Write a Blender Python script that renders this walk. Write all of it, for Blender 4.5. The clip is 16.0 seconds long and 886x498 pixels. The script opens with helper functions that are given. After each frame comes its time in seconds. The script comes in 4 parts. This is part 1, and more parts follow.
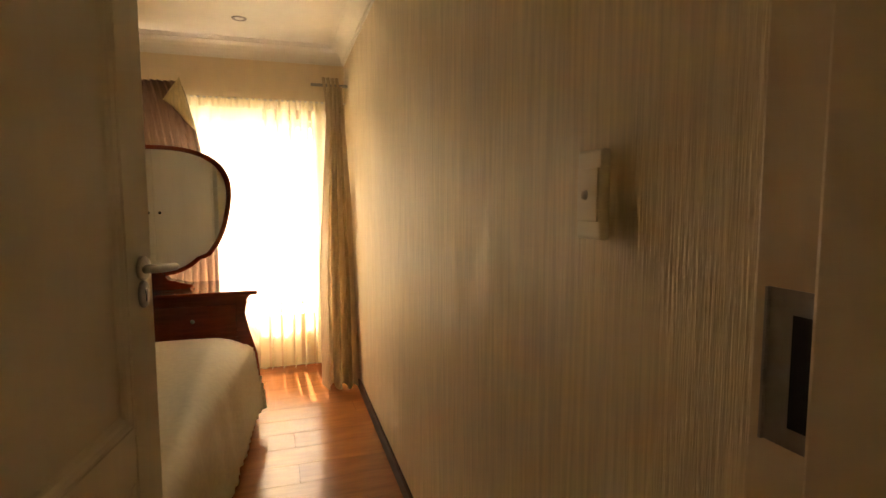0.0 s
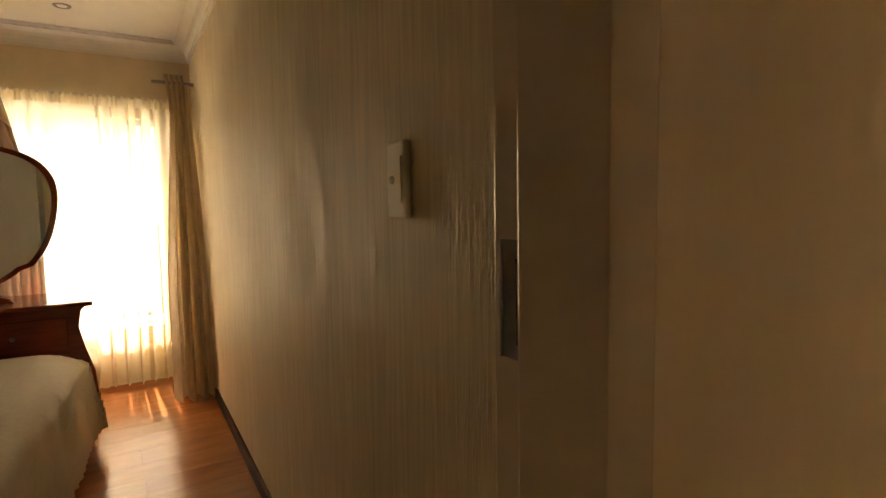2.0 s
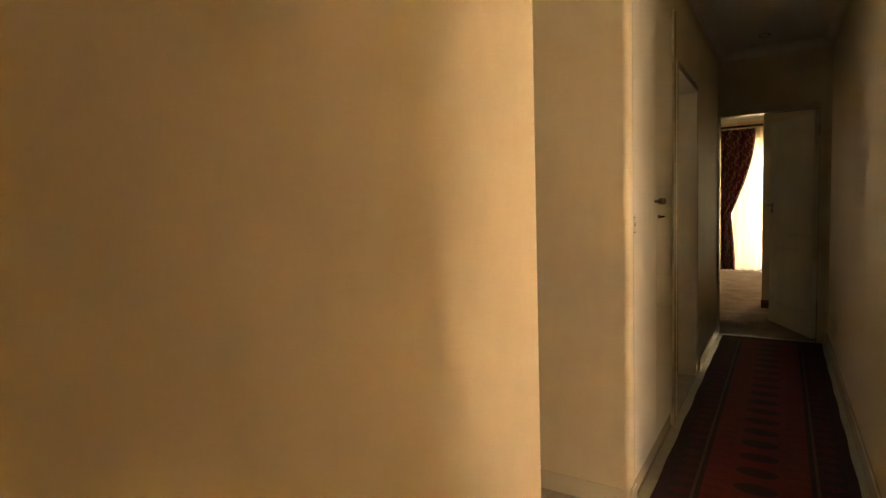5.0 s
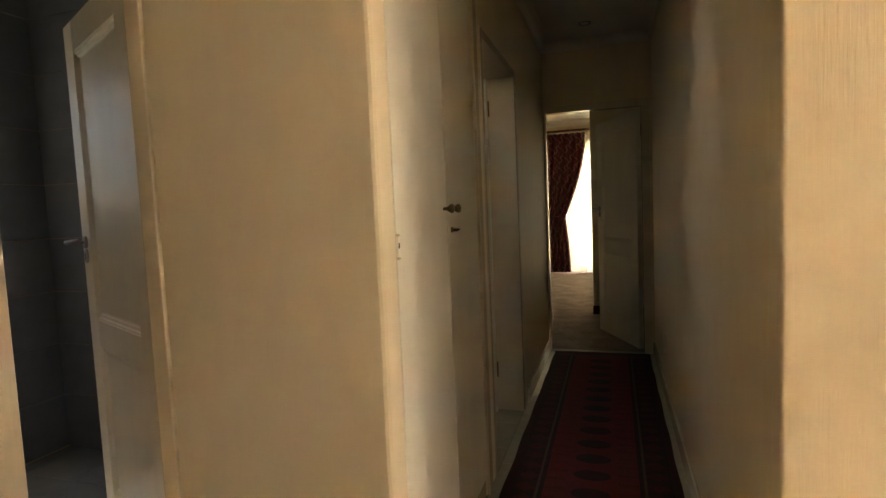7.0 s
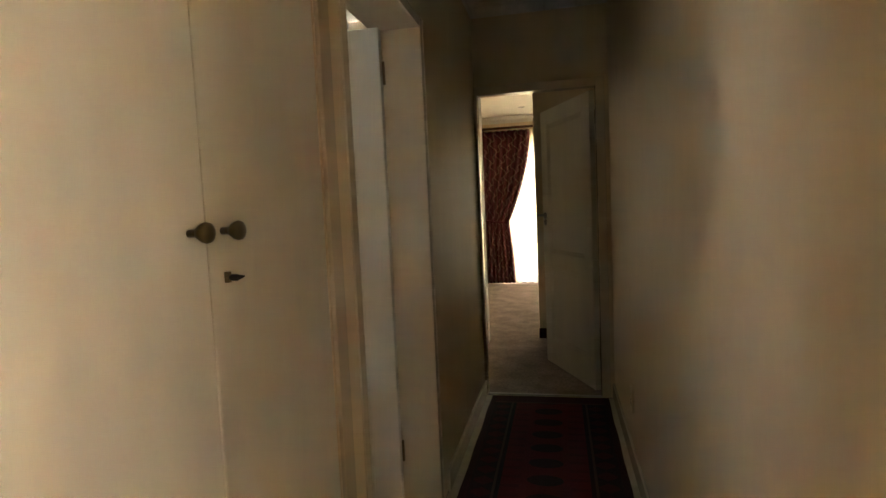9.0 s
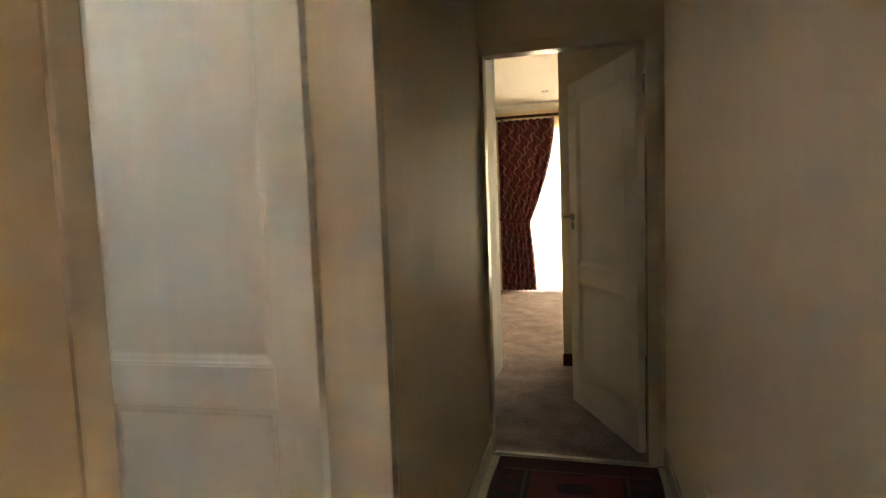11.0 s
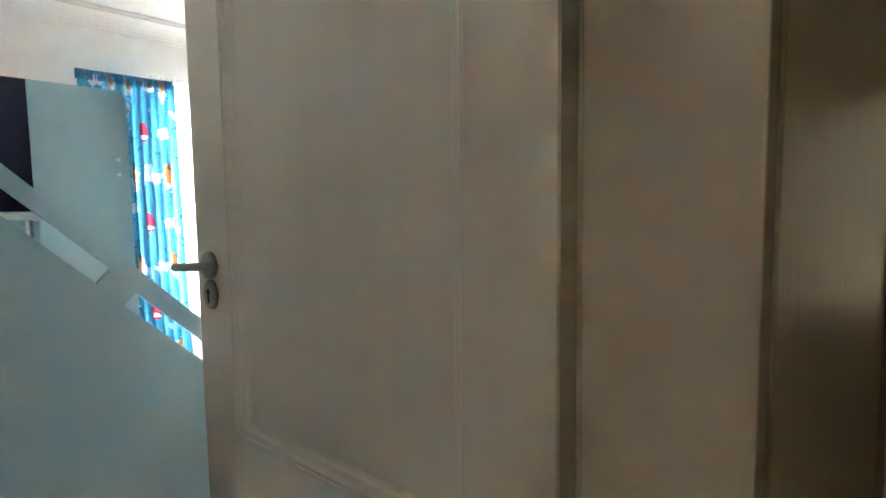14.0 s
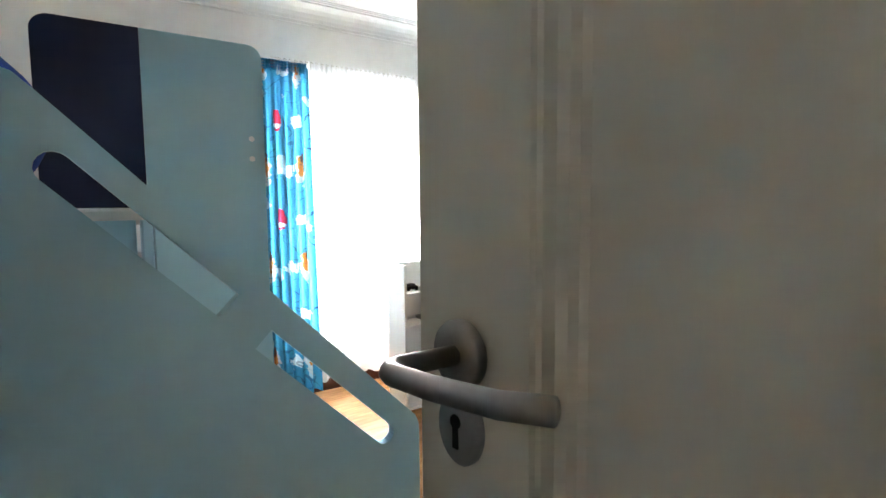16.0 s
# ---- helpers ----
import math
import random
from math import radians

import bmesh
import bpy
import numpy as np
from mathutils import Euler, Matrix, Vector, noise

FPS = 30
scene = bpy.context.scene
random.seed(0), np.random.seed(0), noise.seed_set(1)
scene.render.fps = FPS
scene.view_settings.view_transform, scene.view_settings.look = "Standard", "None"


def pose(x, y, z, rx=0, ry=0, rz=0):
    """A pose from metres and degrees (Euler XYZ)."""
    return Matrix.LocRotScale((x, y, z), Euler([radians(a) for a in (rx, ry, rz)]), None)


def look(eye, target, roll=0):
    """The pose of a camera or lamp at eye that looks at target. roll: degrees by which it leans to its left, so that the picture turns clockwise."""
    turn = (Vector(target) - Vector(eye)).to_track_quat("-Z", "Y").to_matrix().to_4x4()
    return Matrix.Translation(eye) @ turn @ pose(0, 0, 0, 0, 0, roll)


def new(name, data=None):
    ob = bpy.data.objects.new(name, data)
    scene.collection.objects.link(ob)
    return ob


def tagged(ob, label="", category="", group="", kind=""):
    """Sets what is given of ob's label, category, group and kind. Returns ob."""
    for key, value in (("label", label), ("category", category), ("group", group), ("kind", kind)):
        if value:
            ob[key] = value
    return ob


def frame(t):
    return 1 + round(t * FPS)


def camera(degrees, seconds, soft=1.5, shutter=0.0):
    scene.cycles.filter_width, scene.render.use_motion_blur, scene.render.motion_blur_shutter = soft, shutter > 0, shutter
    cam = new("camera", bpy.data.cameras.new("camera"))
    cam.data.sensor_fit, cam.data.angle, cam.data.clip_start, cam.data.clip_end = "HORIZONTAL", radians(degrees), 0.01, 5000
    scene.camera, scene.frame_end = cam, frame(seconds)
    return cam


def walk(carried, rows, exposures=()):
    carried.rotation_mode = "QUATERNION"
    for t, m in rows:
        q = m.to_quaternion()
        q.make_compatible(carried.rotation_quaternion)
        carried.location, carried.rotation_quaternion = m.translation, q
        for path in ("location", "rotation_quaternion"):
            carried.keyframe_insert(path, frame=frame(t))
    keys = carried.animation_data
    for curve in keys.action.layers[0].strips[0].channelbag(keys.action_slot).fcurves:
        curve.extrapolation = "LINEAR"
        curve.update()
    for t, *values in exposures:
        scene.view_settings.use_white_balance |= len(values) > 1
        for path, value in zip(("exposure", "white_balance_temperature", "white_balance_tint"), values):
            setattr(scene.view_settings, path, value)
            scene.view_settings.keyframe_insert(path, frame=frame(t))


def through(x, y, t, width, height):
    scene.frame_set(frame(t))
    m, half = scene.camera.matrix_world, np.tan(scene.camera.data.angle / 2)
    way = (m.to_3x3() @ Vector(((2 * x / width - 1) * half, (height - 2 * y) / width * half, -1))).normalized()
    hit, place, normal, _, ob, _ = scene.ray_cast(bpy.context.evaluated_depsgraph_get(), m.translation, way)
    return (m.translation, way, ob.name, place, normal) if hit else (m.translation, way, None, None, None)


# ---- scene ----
cam = camera(79.1, 16.0)
PATH = [
    (0, (-0.26, 0.306, 1.336), (0.347, 2.203, 1.152), -0.1),
    (0.5, (-0.252, 0.258, 1.321), (0.452, 2.121, 1.144), -0.3),
    (1, (-0.257, 0.221, 1.315), (0.55, 2.043, 1.141), -0.4),
    (1.5, (-0.256, 0.176, 1.306), (0.67, 1.941, 1.135), -0.6),
    (2, (-0.218, 0.155, 1.295), (0.818, 1.858, 1.13), -0.9),
    (2.5, (-0.19, 0.115, 1.285), (0.967, 1.74, 1.132), -1.0),
    (3, (-0.162, 0.08, 1.285), (1.101, 1.622, 1.13), -1.5),
    (3.5, (-0.144, 0.015, 1.283), (1.228, 1.462, 1.131), -1.6),
    (4, (-0.083, -0.047, 1.271), (1.384, 1.306, 1.142), -2.2),
    (4.5, (0.037, -0.014, 1.263), (1.619, 1.202, 1.127), -2.0),
    (7, (1.178, -0.046, 1.273), (3.078, 0.561, 1.123), -2.5),
    (8, (1.691, -0.069, 1.28), (3.623, 0.425, 1.134), -2.6),
    (8.5, (1.95, -0.049, 1.29), (3.892, 0.406, 1.141), -2.6),
    (9, (2.234, -0.028, 1.291), (4.182, 0.398, 1.143), -2.6),
    (11.3, (3.26, 0.033, 1.294), (5.176, 0.585, 1.135), -1.9),
    (11.5, (3.331, 0.062, 1.292), (5.231, 0.668, 1.13), -1.7),
    (12, (3.491, 0.128, 1.306), (5.331, 0.893, 1.139), -1.4),
    (12.5, (3.602, 0.187, 1.299), (5.371, 1.103, 1.127), -1.2),
    (13, (3.714, 0.246, 1.304), (5.394, 1.316, 1.129), -1.0),
    (13.5, (3.826, 0.289, 1.294), (5.38, 1.538, 1.129), -1.3),
    (14, (3.878, 0.386, 1.305), (5.329, 1.752, 1.138), -0.8),
    (14.5, (3.938, 0.548, 1.315), (5.276, 2.024, 1.14), -0.6),
    (15, (3.967, 0.683, 1.318), (5.22, 2.231, 1.137), -0.1),
    (15.5, (4.024, 0.864, 1.323), (5.216, 2.46, 1.139), -0.3),
    (16, (4.063, 1.045, 1.307), (5.216, 2.669, 1.132), -0.5),
]
EXPOSURES = [
    (0.0, 1.80, 9000, 26), (1.5, 1.52, 9000, 26), (2.5, 1.12, 8700, 24), (3.5, 1.3, 9400, 24), (4.5, 1.9, 9600, 23), (7.0, 2.08, 7350, 15), (8.0, 2.42, 6950, 13), (8.5, 2.55, 6600, 14),
    (9.0, 2.62, 7150, 17), (11.5, 3.5, 6750, 19), (12.5, 3.0, 6650, 17), (14.0, 2.45, 6450, 14), (15.0, 2.33, 6350, 14), (16.0, 1.98, 6300, 12)]
walk(cam, [(t, look(eye, target, roll)) for t, eye, target, roll in PATH], EXPOSURES)

# ---- world, sun, window light ----
world = bpy.data.worlds.new("sky")
scene.world = world
world.use_nodes = True
wn = world.node_tree
sky = wn.nodes.new("ShaderNodeTexSky")
sky.sky_type, sky.sun_disc = "NISHITA", False
sky.sun_elevation, sky.sun_rotation = radians(62), radians(-2)
wn.links.new(sky.outputs[0], wn.nodes["Background"].inputs[0])
wn.nodes["Background"].inputs[1].default_value = 0.12

sun = new("sun", bpy.data.lights.new("sun", "SUN"))
sun.data.energy, sun.data.angle, sun.data.color = 5.0, radians(0.5), (1.0, 0.95, 0.86)
sun.matrix_world = look((0, 0, 10), (0.015, -0.47, 10 - 0.88))


def window_light(x, y, z, w, h, yaw, power, color=(0.95, 0.98, 1.0)):
    """Skylight that enters by a window's opening."""
    lamp = new("window_daylight", bpy.data.lights.new("window_daylight", "AREA"))
    lamp.data.shape, lamp.data.size, lamp.data.size_y = "RECTANGLE", w, h
    lamp.data.energy, lamp.data.color = power, color
    lamp.matrix_world = pose(x, y, z, 90, 0, yaw)
    return lamp


# ---- materials ----
def mat(name, color, rough=0.6, metal=0.0, grain=0.0, grain_scale=8.0, stain=0.0, stain_scale=1.2,
        bump=0.0, bump_scale=60.0, stretch=(1, 1, 1), per_object=0.0, spec=0.5, coat=0.0):
    m = bpy.data.materials.new(name)
    m.use_nodes = True
    nt = m.node_tree
    b = nt.nodes["Principled BSDF"]
    b.inputs["Roughness"].default_value = rough
    b.inputs["Metallic"].default_value = metal
    b.inputs["Specular IOR Level"].default_value = spec
    b.inputs["Coat Weight"].default_value = coat
    tc = nt.nodes.new("ShaderNodeTexCoord")
    mp = nt.nodes.new("ShaderNodeMapping")
    mp.inputs["Scale"].default_value = stretch
    nt.links.new(tc.outputs["Object"], mp.inputs[0])
    last = nt.nodes.new("ShaderNodeRGB")
    last.outputs[0].default_value = (*color, 1)
    last = last.outputs[0]

    def vary(last, fac, amount):
        mr = nt.nodes.new("ShaderNodeMapRange")
        mr.inputs[1].default_value, mr.inputs[2].default_value = 0.3, 0.7
        mr.inputs[3].default_value, mr.inputs[4].default_value = 1 - amount, 1 + amount
        nt.links.new(fac, mr.inputs[0])
        v = nt.nodes.new("ShaderNodeVectorMath")
        v.operation = "SCALE"
        nt.links.new(last, v.inputs[0])
        nt.links.new(mr.outputs[0], v.inputs["Scale"])
        return v.outputs[0]

    def tex(scale, detail=4.0):
        n = nt.nodes.new("ShaderNodeTexNoise")
        n.inputs["Scale"].default_value, n.inputs["Detail"].default_value = scale, detail
        nt.links.new(mp.outputs[0], n.inputs["Vector"])
        return n.outputs["Fac"]

    if grain:
        last = vary(last, tex(grain_scale), grain)
    if stain:
        last = vary(last, tex(stain_scale, 3.0), stain)
    if per_object:
        oi = nt.nodes.new("ShaderNodeObjectInfo")
        mr = nt.nodes.new("ShaderNodeMapRange")
        mr.inputs[3].default_value, mr.inputs[4].default_value = 1 - per_object, 1 + per_object
        nt.links.new(oi.outputs["Random"], mr.inputs[0])
        v = nt.nodes.new("ShaderNodeVectorMath")
        v.operation = "SCALE"
        nt.links.new(last, v.inputs[0])
        nt.links.new(mr.outputs[0], v.inputs["Scale"])
        last = v.outputs[0]
    nt.links.new(last, b.inputs["Base Color"])
    if bump:
        bn = nt.nodes.new("ShaderNodeBump")
        bn.inputs["Strength"].default_value = bump
        bn.inputs["Distance"].default_value = 0.004
        nt.links.new(tex(bump_scale, 5.0), bn.inputs["Height"])
        nt.links.new(bn.outputs[0], b.inputs["Normal"])
    return m


def sheer_mat(name, color, see=0.15):
    m = bpy.data.materials.new(name)
    m.use_nodes = True
    nt = m.node_tree
    out = nt.nodes["Material Output"]
    nt.nodes.remove(nt.nodes["Principled BSDF"])
    tl = nt.nodes.new("ShaderNodeBsdfTranslucent")
    df = nt.nodes.new("ShaderNodeBsdfDiffuse")
    tp = nt.nodes.new("ShaderNodeBsdfTransparent")
    tl.inputs[0].default_value = df.inputs[0].default_value = (*color, 1)
    tp.inputs[0].default_value = (*color, 1)
    a, b = nt.nodes.new("ShaderNodeMixShader"), nt.nodes.new("ShaderNodeMixShader")
    a.inputs[0].default_value, b.inputs[0].default_value = 0.3, see
    nt.links.new(tl.outputs[0], a.inputs[1])
    nt.links.new(df.outputs[0], a.inputs[2])
    nt.links.new(a.outputs[0], b.inputs[1])
    nt.links.new(tp.outputs[0], b.inputs[2])
    nt.links.new(b.outputs[0], out.inputs[0])
    return m


def satin_mat(name, color, through=0.35):
    """Curtain cloth that lets some light through."""
    m = mat(name, color, 0.5, grain=0.14, grain_scale=12, stretch=(7, 7, 0.3), stain=0.08)
    nt = m.node_tree
    b = nt.nodes["Principled BSDF"]
    tl, ms = nt.nodes.new("ShaderNodeBsdfTranslucent"), nt.nodes.new("ShaderNodeMixShader")
    nt.links.new(b.inputs["Base Color"].links[0].from_socket, tl.inputs[0])
    ms.inputs[0].default_value = through
    nt.links.new(b.outputs[0], ms.inputs[1])
    nt.links.new(tl.outputs[0], ms.inputs[2])
    nt.links.new(ms.outputs[0], nt.nodes["Material Output"].inputs[0])
    return m


CREAM = (0.75, 0.625, 0.44)
M_WALL = mat("cream_plaster", CREAM, 0.42, grain=0.025, grain_scale=9, stain=0.05, stain_scale=0.9, bump=0.16, bump_scale=14, stretch=(1.6, 1.6, 0.7))
M_COMB = mat("combed_plaster", CREAM, 0.45, grain=0.12, grain_scale=85, stain=0.05, stretch=(1, 1, 0.045), stain_scale=3.0, spec=0.38)
M_COMB_FINE = mat("fine_combed_plaster", CREAM, 0.55, grain=0.03, grain_scale=14, stain=0.05, spec=0.3)
M_GLOSSWALL = mat("cream_gloss_wall", CREAM, 0.42, grain=0.025, grain_scale=9, stain=0.05, stain_scale=0.9, bump=0.6, bump_scale=22, stretch=(2.0, 2.0, 0.5), spec=0.18)
M_CEIL = mat("ceiling_paint", (0.78, 0.75, 0.68), 0.8, grain=0.02, stain=0.03)
# trim paint again, tinted yellower: warm bounced light put into the colour
M_TRIM_WARM = mat("cream_paint_warm_bounce", (0.70, 0.575, 0.41), 0.22, grain=0.03, grain_scale=10, stain=0.05, bump=0.05, bump_scale=30)
M_TRIM = mat("cream_gloss_paint", (0.72, 0.625, 0.48), 0.16, grain=0.03, grain_scale=10, stain=0.05, bump=0.04, bump_scale=30)
M_DOOR = mat("white_door_paint", (0.76, 0.71, 0.60), 0.46, grain=0.02, grain_scale=6, stain=0.04, bump=0.10, bump_scale=18, stretch=(3, 3, 0.5))
M_KWALL = mat("white_wall_paint", (0.80, 0.80, 0.78), 0.7, grain=0.03, stain=0.03, bump=0.1)
M_PLANK = mat("red_wood_laminate", (0.37, 0.135, 0.048), 0.18, grain=0.16, grain_scale=7, stain=0.12, stain_scale=3, stretch=(0.7, 5, 5), per_object=0.14, bump=0.05)
M_KPLANK = mat("oak_laminate", (0.42, 0.22, 0.10), 0.17, grain=0.22, grain_scale=9, stain=0.12, stain_scale=3, stretch=(0.7, 6, 6), per_object=0.15)
M_TILE = mat("cream_floor_tile", (0.60, 0.53, 0.40), 0.22, grain=0.06, grain_scale=20, stain=0.08, per_object=0.06)
M_GROUT = mat("grout", (0.33, 0.28, 0.21), 0.9, grain=0.1)
M_GTILE = mat("grey_wall_tile", (0.20, 0.22, 0.25), 0.25, grain=0.06, grain_scale=12, stain=0.10, per_object=0.05)
M_CARPET = mat("beige_carpet", (0.25, 0.195, 0.175), 0.95, grain=0.22, grain_scale=50, stain=0.28, stain_scale=5.0, bump=0.8, bump_scale=12)
M_DARKWOOD = mat("dark_skirting_wood", (0.085, 0.032, 0.018), 0.6, spec=0.15, grain=0.25, grain_scale=12, stretch=(0.5, 0.5, 6))
M_MAHOG = mat("mahogany", (0.22, 0.034, 0.014), 0.20, grain=0.22, grain_scale=10, stretch=(0.6, 5, 5), stain=0.15, coat=0.4)
M_LINEN = mat("ivory_bed_linen", (0.70, 0.65, 0.53), 0.75, grain=0.05, grain_scale=40, stain=0.04, bump=0.25, bump_scale=180)
M_TAUPE = satin_mat("taupe_satin", (0.56, 0.44, 0.31), 0.30)
M_PLUM = satin_mat("plum_brown_satin", (0.29, 0.185, 0.145), 0.28)
M_LINING = satin_mat("curtain_lining", (0.72, 0.62, 0.40), 0.3)
M_GOLD = sheer_mat("gold_sheer", (0.94, 0.87, 0.66), 0.03)
M_WHITE_SHEER = sheer_mat("white_sheer", (0.93, 0.93, 0.93), 0.12)
M_CREAM_SHEER = sheer_mat("cream_sheer", (0.94, 0.87, 0.68), 0.05)
M_STEEL = mat("brushed_steel", (0.36, 0.34, 0.33), 0.38, 1.0, grain=0.08, grain_scale=60)
M_BRASS = mat("aged_brass", (0.22, 0.165, 0.09), 0.30, 1.0, grain=0.12, grain_scale=40)
# black of knobs, key and toys; also painted as the shade inside holes
M_BLACK = mat("black_and_hole_shade", (0.012, 0.010, 0.009), 0.7)
M_PLASTIC = mat("ivory_plastic", (0.80, 0.72, 0.56), 0.35, grain=0.03, stain=0.04)
M_BLUE = mat("pale_blue_board", (0.36, 0.56, 0.62), 0.42, grain=0.015, grain_scale=30, stain=0.02)
M_TREAD = mat("pale_step_board", (0.50, 0.73, 0.81), 0.4, grain=0.02, stain=0.03)
M_NAVY = mat("navy_board", (0.010, 0.017, 0.055), 0.5, grain=0.05, stain=0.06, spec=0.25)
M_WHITE = mat("white_board", (0.82, 0.82, 0.80), 0.45, grain=0.02, stain=0.03)
M_BLUECLOTH = mat("royal_blue_cloth", (0.02, 0.07, 0.36), 0.8, grain=0.2, grain_scale=60)
M_YELLOW = mat("yellow_cloth", (0.62, 0.52, 0.28), 0.8, grain=0.15, grain_scale=50)
M_RED = mat("red_plastic", (0.45, 0.03, 0.03), 0.4, grain=0.03)
M_ALU = mat("window_frame_paint", (0.75, 0.74, 0.70), 0.4, grain=0.03)
M_GRASS = mat("lawn", (0.10, 0.14, 0.05), 0.9, grain=0.3, grain_scale=4, stain=0.3, stain_scale=0.3)

M_GLASS = bpy.data.materials.new("window_glass")
M_GLASS.use_nodes = True
g = M_GLASS.node_tree.nodes["Principled BSDF"]
g.inputs["Transmission Weight"].default_value, g.inputs["Roughness"].default_value, g.inputs["IOR"].default_value = 1.0, 0.0, 1.45
M_MIRROR = bpy.data.materials.new("mirror_silver")
M_MIRROR.use_nodes = True
g = M_MIRROR.node_tree.nodes["Principled BSDF"]
g.inputs["Base Color"].default_value = (0.86, 0.87, 0.86, 1)
g.inputs["Metallic"].default_value, g.inputs["Roughness"].default_value = 1.0, 0.015


def node_tools(m):
    nt = m.node_tree

    def link(a, b):
        if isinstance(a, (int, float)):
            b.default_value = a
        else:
            nt.links.new(a, b)

    def op(kind, a, b=0.0, c=0.0):
        n = nt.nodes.new("ShaderNodeMath")
        n.operation = kind
        link(a, n.inputs[0]), link(b, n.inputs[1]), link(c, n.inputs[2])
        return n.outputs[0]

    def mix(fac, a, b):
        n = nt.nodes.new("ShaderNodeMix")
        n.data_type = "RGBA"
        link(fac, n.inputs[0])
        for v, sock in ((a, n.inputs[6]), (b, n.inputs[7])):
            if isinstance(v, tuple):
                sock.default_value = (*v, 1)
            else:
                nt.links.new(v, sock)
        return n.outputs[2]
    return nt, op, mix


def comb(m, swell, strength):
    """Fine upright comb strokes with crumbs and smoother patches between."""
    nt, op, mix = node_tools(m)
    tc = nt.nodes.new("ShaderNodeTexCoord")

    def noise_at(scale, stretch, detail, shift=0.0):
        n = nt.nodes.new("ShaderNodeTexNoise")
        mp = nt.nodes.new("ShaderNodeMapping")
        mp.inputs["Scale"].default_value, mp.inputs["Location"].default_value = stretch, (shift, shift, shift)
        n.inputs["Scale"].default_value, n.inputs["Detail"].default_value = scale, detail
        nt.links.new(tc.outputs["Object"], mp.inputs[0])
        nt.links.new(mp.outputs[0], n.inputs["Vector"])
        return n.outputs["Fac"]

    strokes = noise_at(240, (1, 1, 0.034), 2.0)
    crumbs = noise_at(120, (1, 1, 0.20), 3.0, 3.1)
    patch = noise_at(5, (1, 1, 0.45), 3.0, 7.7)
    keep = op("MINIMUM", op("MAXIMUM", op("MULTIPLY", op("SUBTRACT", patch, 0.30), 3.5), 0.35), 1.0)
    waves = noise_at(80, (1, 1, 0.035), 3.0, 5.3)
    height = op("ADD", op("ADD", op("MULTIPLY", strokes, keep), op("MULTIPLY", waves, swell)), op("MULTIPLY", op("MULTIPLY", crumbs, keep), 0.75))
    bn = nt.nodes.new("ShaderNodeBump")
    bn.inputs["Strength"].default_value, bn.inputs["Distance"].default_value = strength, 0.0032
    streak = op("ADD", op("MULTIPLY", noise_at(90, (1, 1, 0.05), 4.0, 1.9), 1.0), op("MULTIPLY", patch, 0.2))
    rough = op("MINIMUM", op("MAXIMUM", op("MULTIPLY", op("SUBTRACT", streak, 0.16), 1.3), 0.44), 0.8)
    nt.links.new(rough, nt.nodes["Principled BSDF"].inputs["Roughness"])
    nt.links.new(height, bn.inputs["Height"])
    nt.links.new(bn.outputs[0], nt.nodes["Principled BSDF"].inputs["Normal"])


comb(M_COMB, 0.5, 0.7)
comb(M_COMB_FINE, 0.15, 0.5)


def rug_mat():
    """Woven runner: red field, dark medallions down the middle, striped dark borders."""
    m = mat("runner_wool", (0.2, 0.02, 0.02), 0.95, bump=0.5, bump_scale=220)
    nt, op, mix = node_tools(m)
    tc = nt.nodes.new("ShaderNodeTexCoord")
    sp = nt.nodes.new("ShaderNodeSeparateXYZ")
    nt.links.new(tc.outputs["Object"], sp.inputs[0])
    x, y = sp.outputs[0], sp.outputs[1]
    ay = op("ABSOLUTE", y)
    rep = op("SUBTRACT", op("FRACT", op("DIVIDE", x, 0.17)), 0.5)
    med = op("ADD", op("POWER", op("MULTIPLY", rep, 3.4), 2), op("POWER", op("DIVIDE", y, 0.085), 2))
    medf = op("LESS_THAN", med, 1.0)
    hook = op("GREATER_THAN", op("SINE", op("MULTIPLY", x, 74)), op("MULTIPLY", ay, 4.0))
    field = mix(medf, (0.165, 0.017, 0.021), (0.052, 0.011, 0.014))
    field = mix(op("MULTIPLY", hook, op("GREATER_THAN", ay, 0.115)), field, (0.125, 0.014, 0.017))
    bord = op("GREATER_THAN", ay, 0.205)
    zig = op("GREATER_THAN", op("SINE", op("MULTIPLY", x, 60)), op("SUBTRACT", op("MULTIPLY", op("ABSOLUTE", op("SUBTRACT", ay, 0.285)), 40), 0.9))
    bcol = mix(zig, (0.040, 0.012, 0.016), (0.080, 0.014, 0.018))
    col = mix(bord, field, bcol)
    line = op("MULTIPLY", op("GREATER_THAN", ay, 0.225), op("LESS_THAN", ay, 0.238))
    col = mix(line, col, (0.11, 0.05, 0.045))
    ax = op("ABSOLUTE", x)
    col = mix(op("GREATER_THAN", ax, 2.105), col, (0.075, 0.014, 0.018))
    col = mix(op("MULTIPLY", op("GREATER_THAN", ax, 2.095), op("LESS_THAN", ax, 2.110)), col, (0.13, 0.05, 0.045))
    col = mix(op("GREATER_THAN", ay, 0.345), col, (0.055, 0.014, 0.018))
    nz = nt.nodes.new("ShaderNodeTexNoise")
    nz.inputs["Scale"].default_value = 90
    nt.links.new(tc.outputs["Object"], nz.inputs["Vector"])
    v = nt.nodes.new("ShaderNodeVectorMath")
    v.operation = "SCALE"
    nt.links.new(col, v.inputs[0])
    nt.links.new(op("ADD", op("MULTIPLY", nz.outputs["Fac"], 0.9), 0.55), v.inputs["Scale"])
    nt.links.new(v.outputs[0], nt.nodes["Principled BSDF"].inputs["Base Color"])
    return m


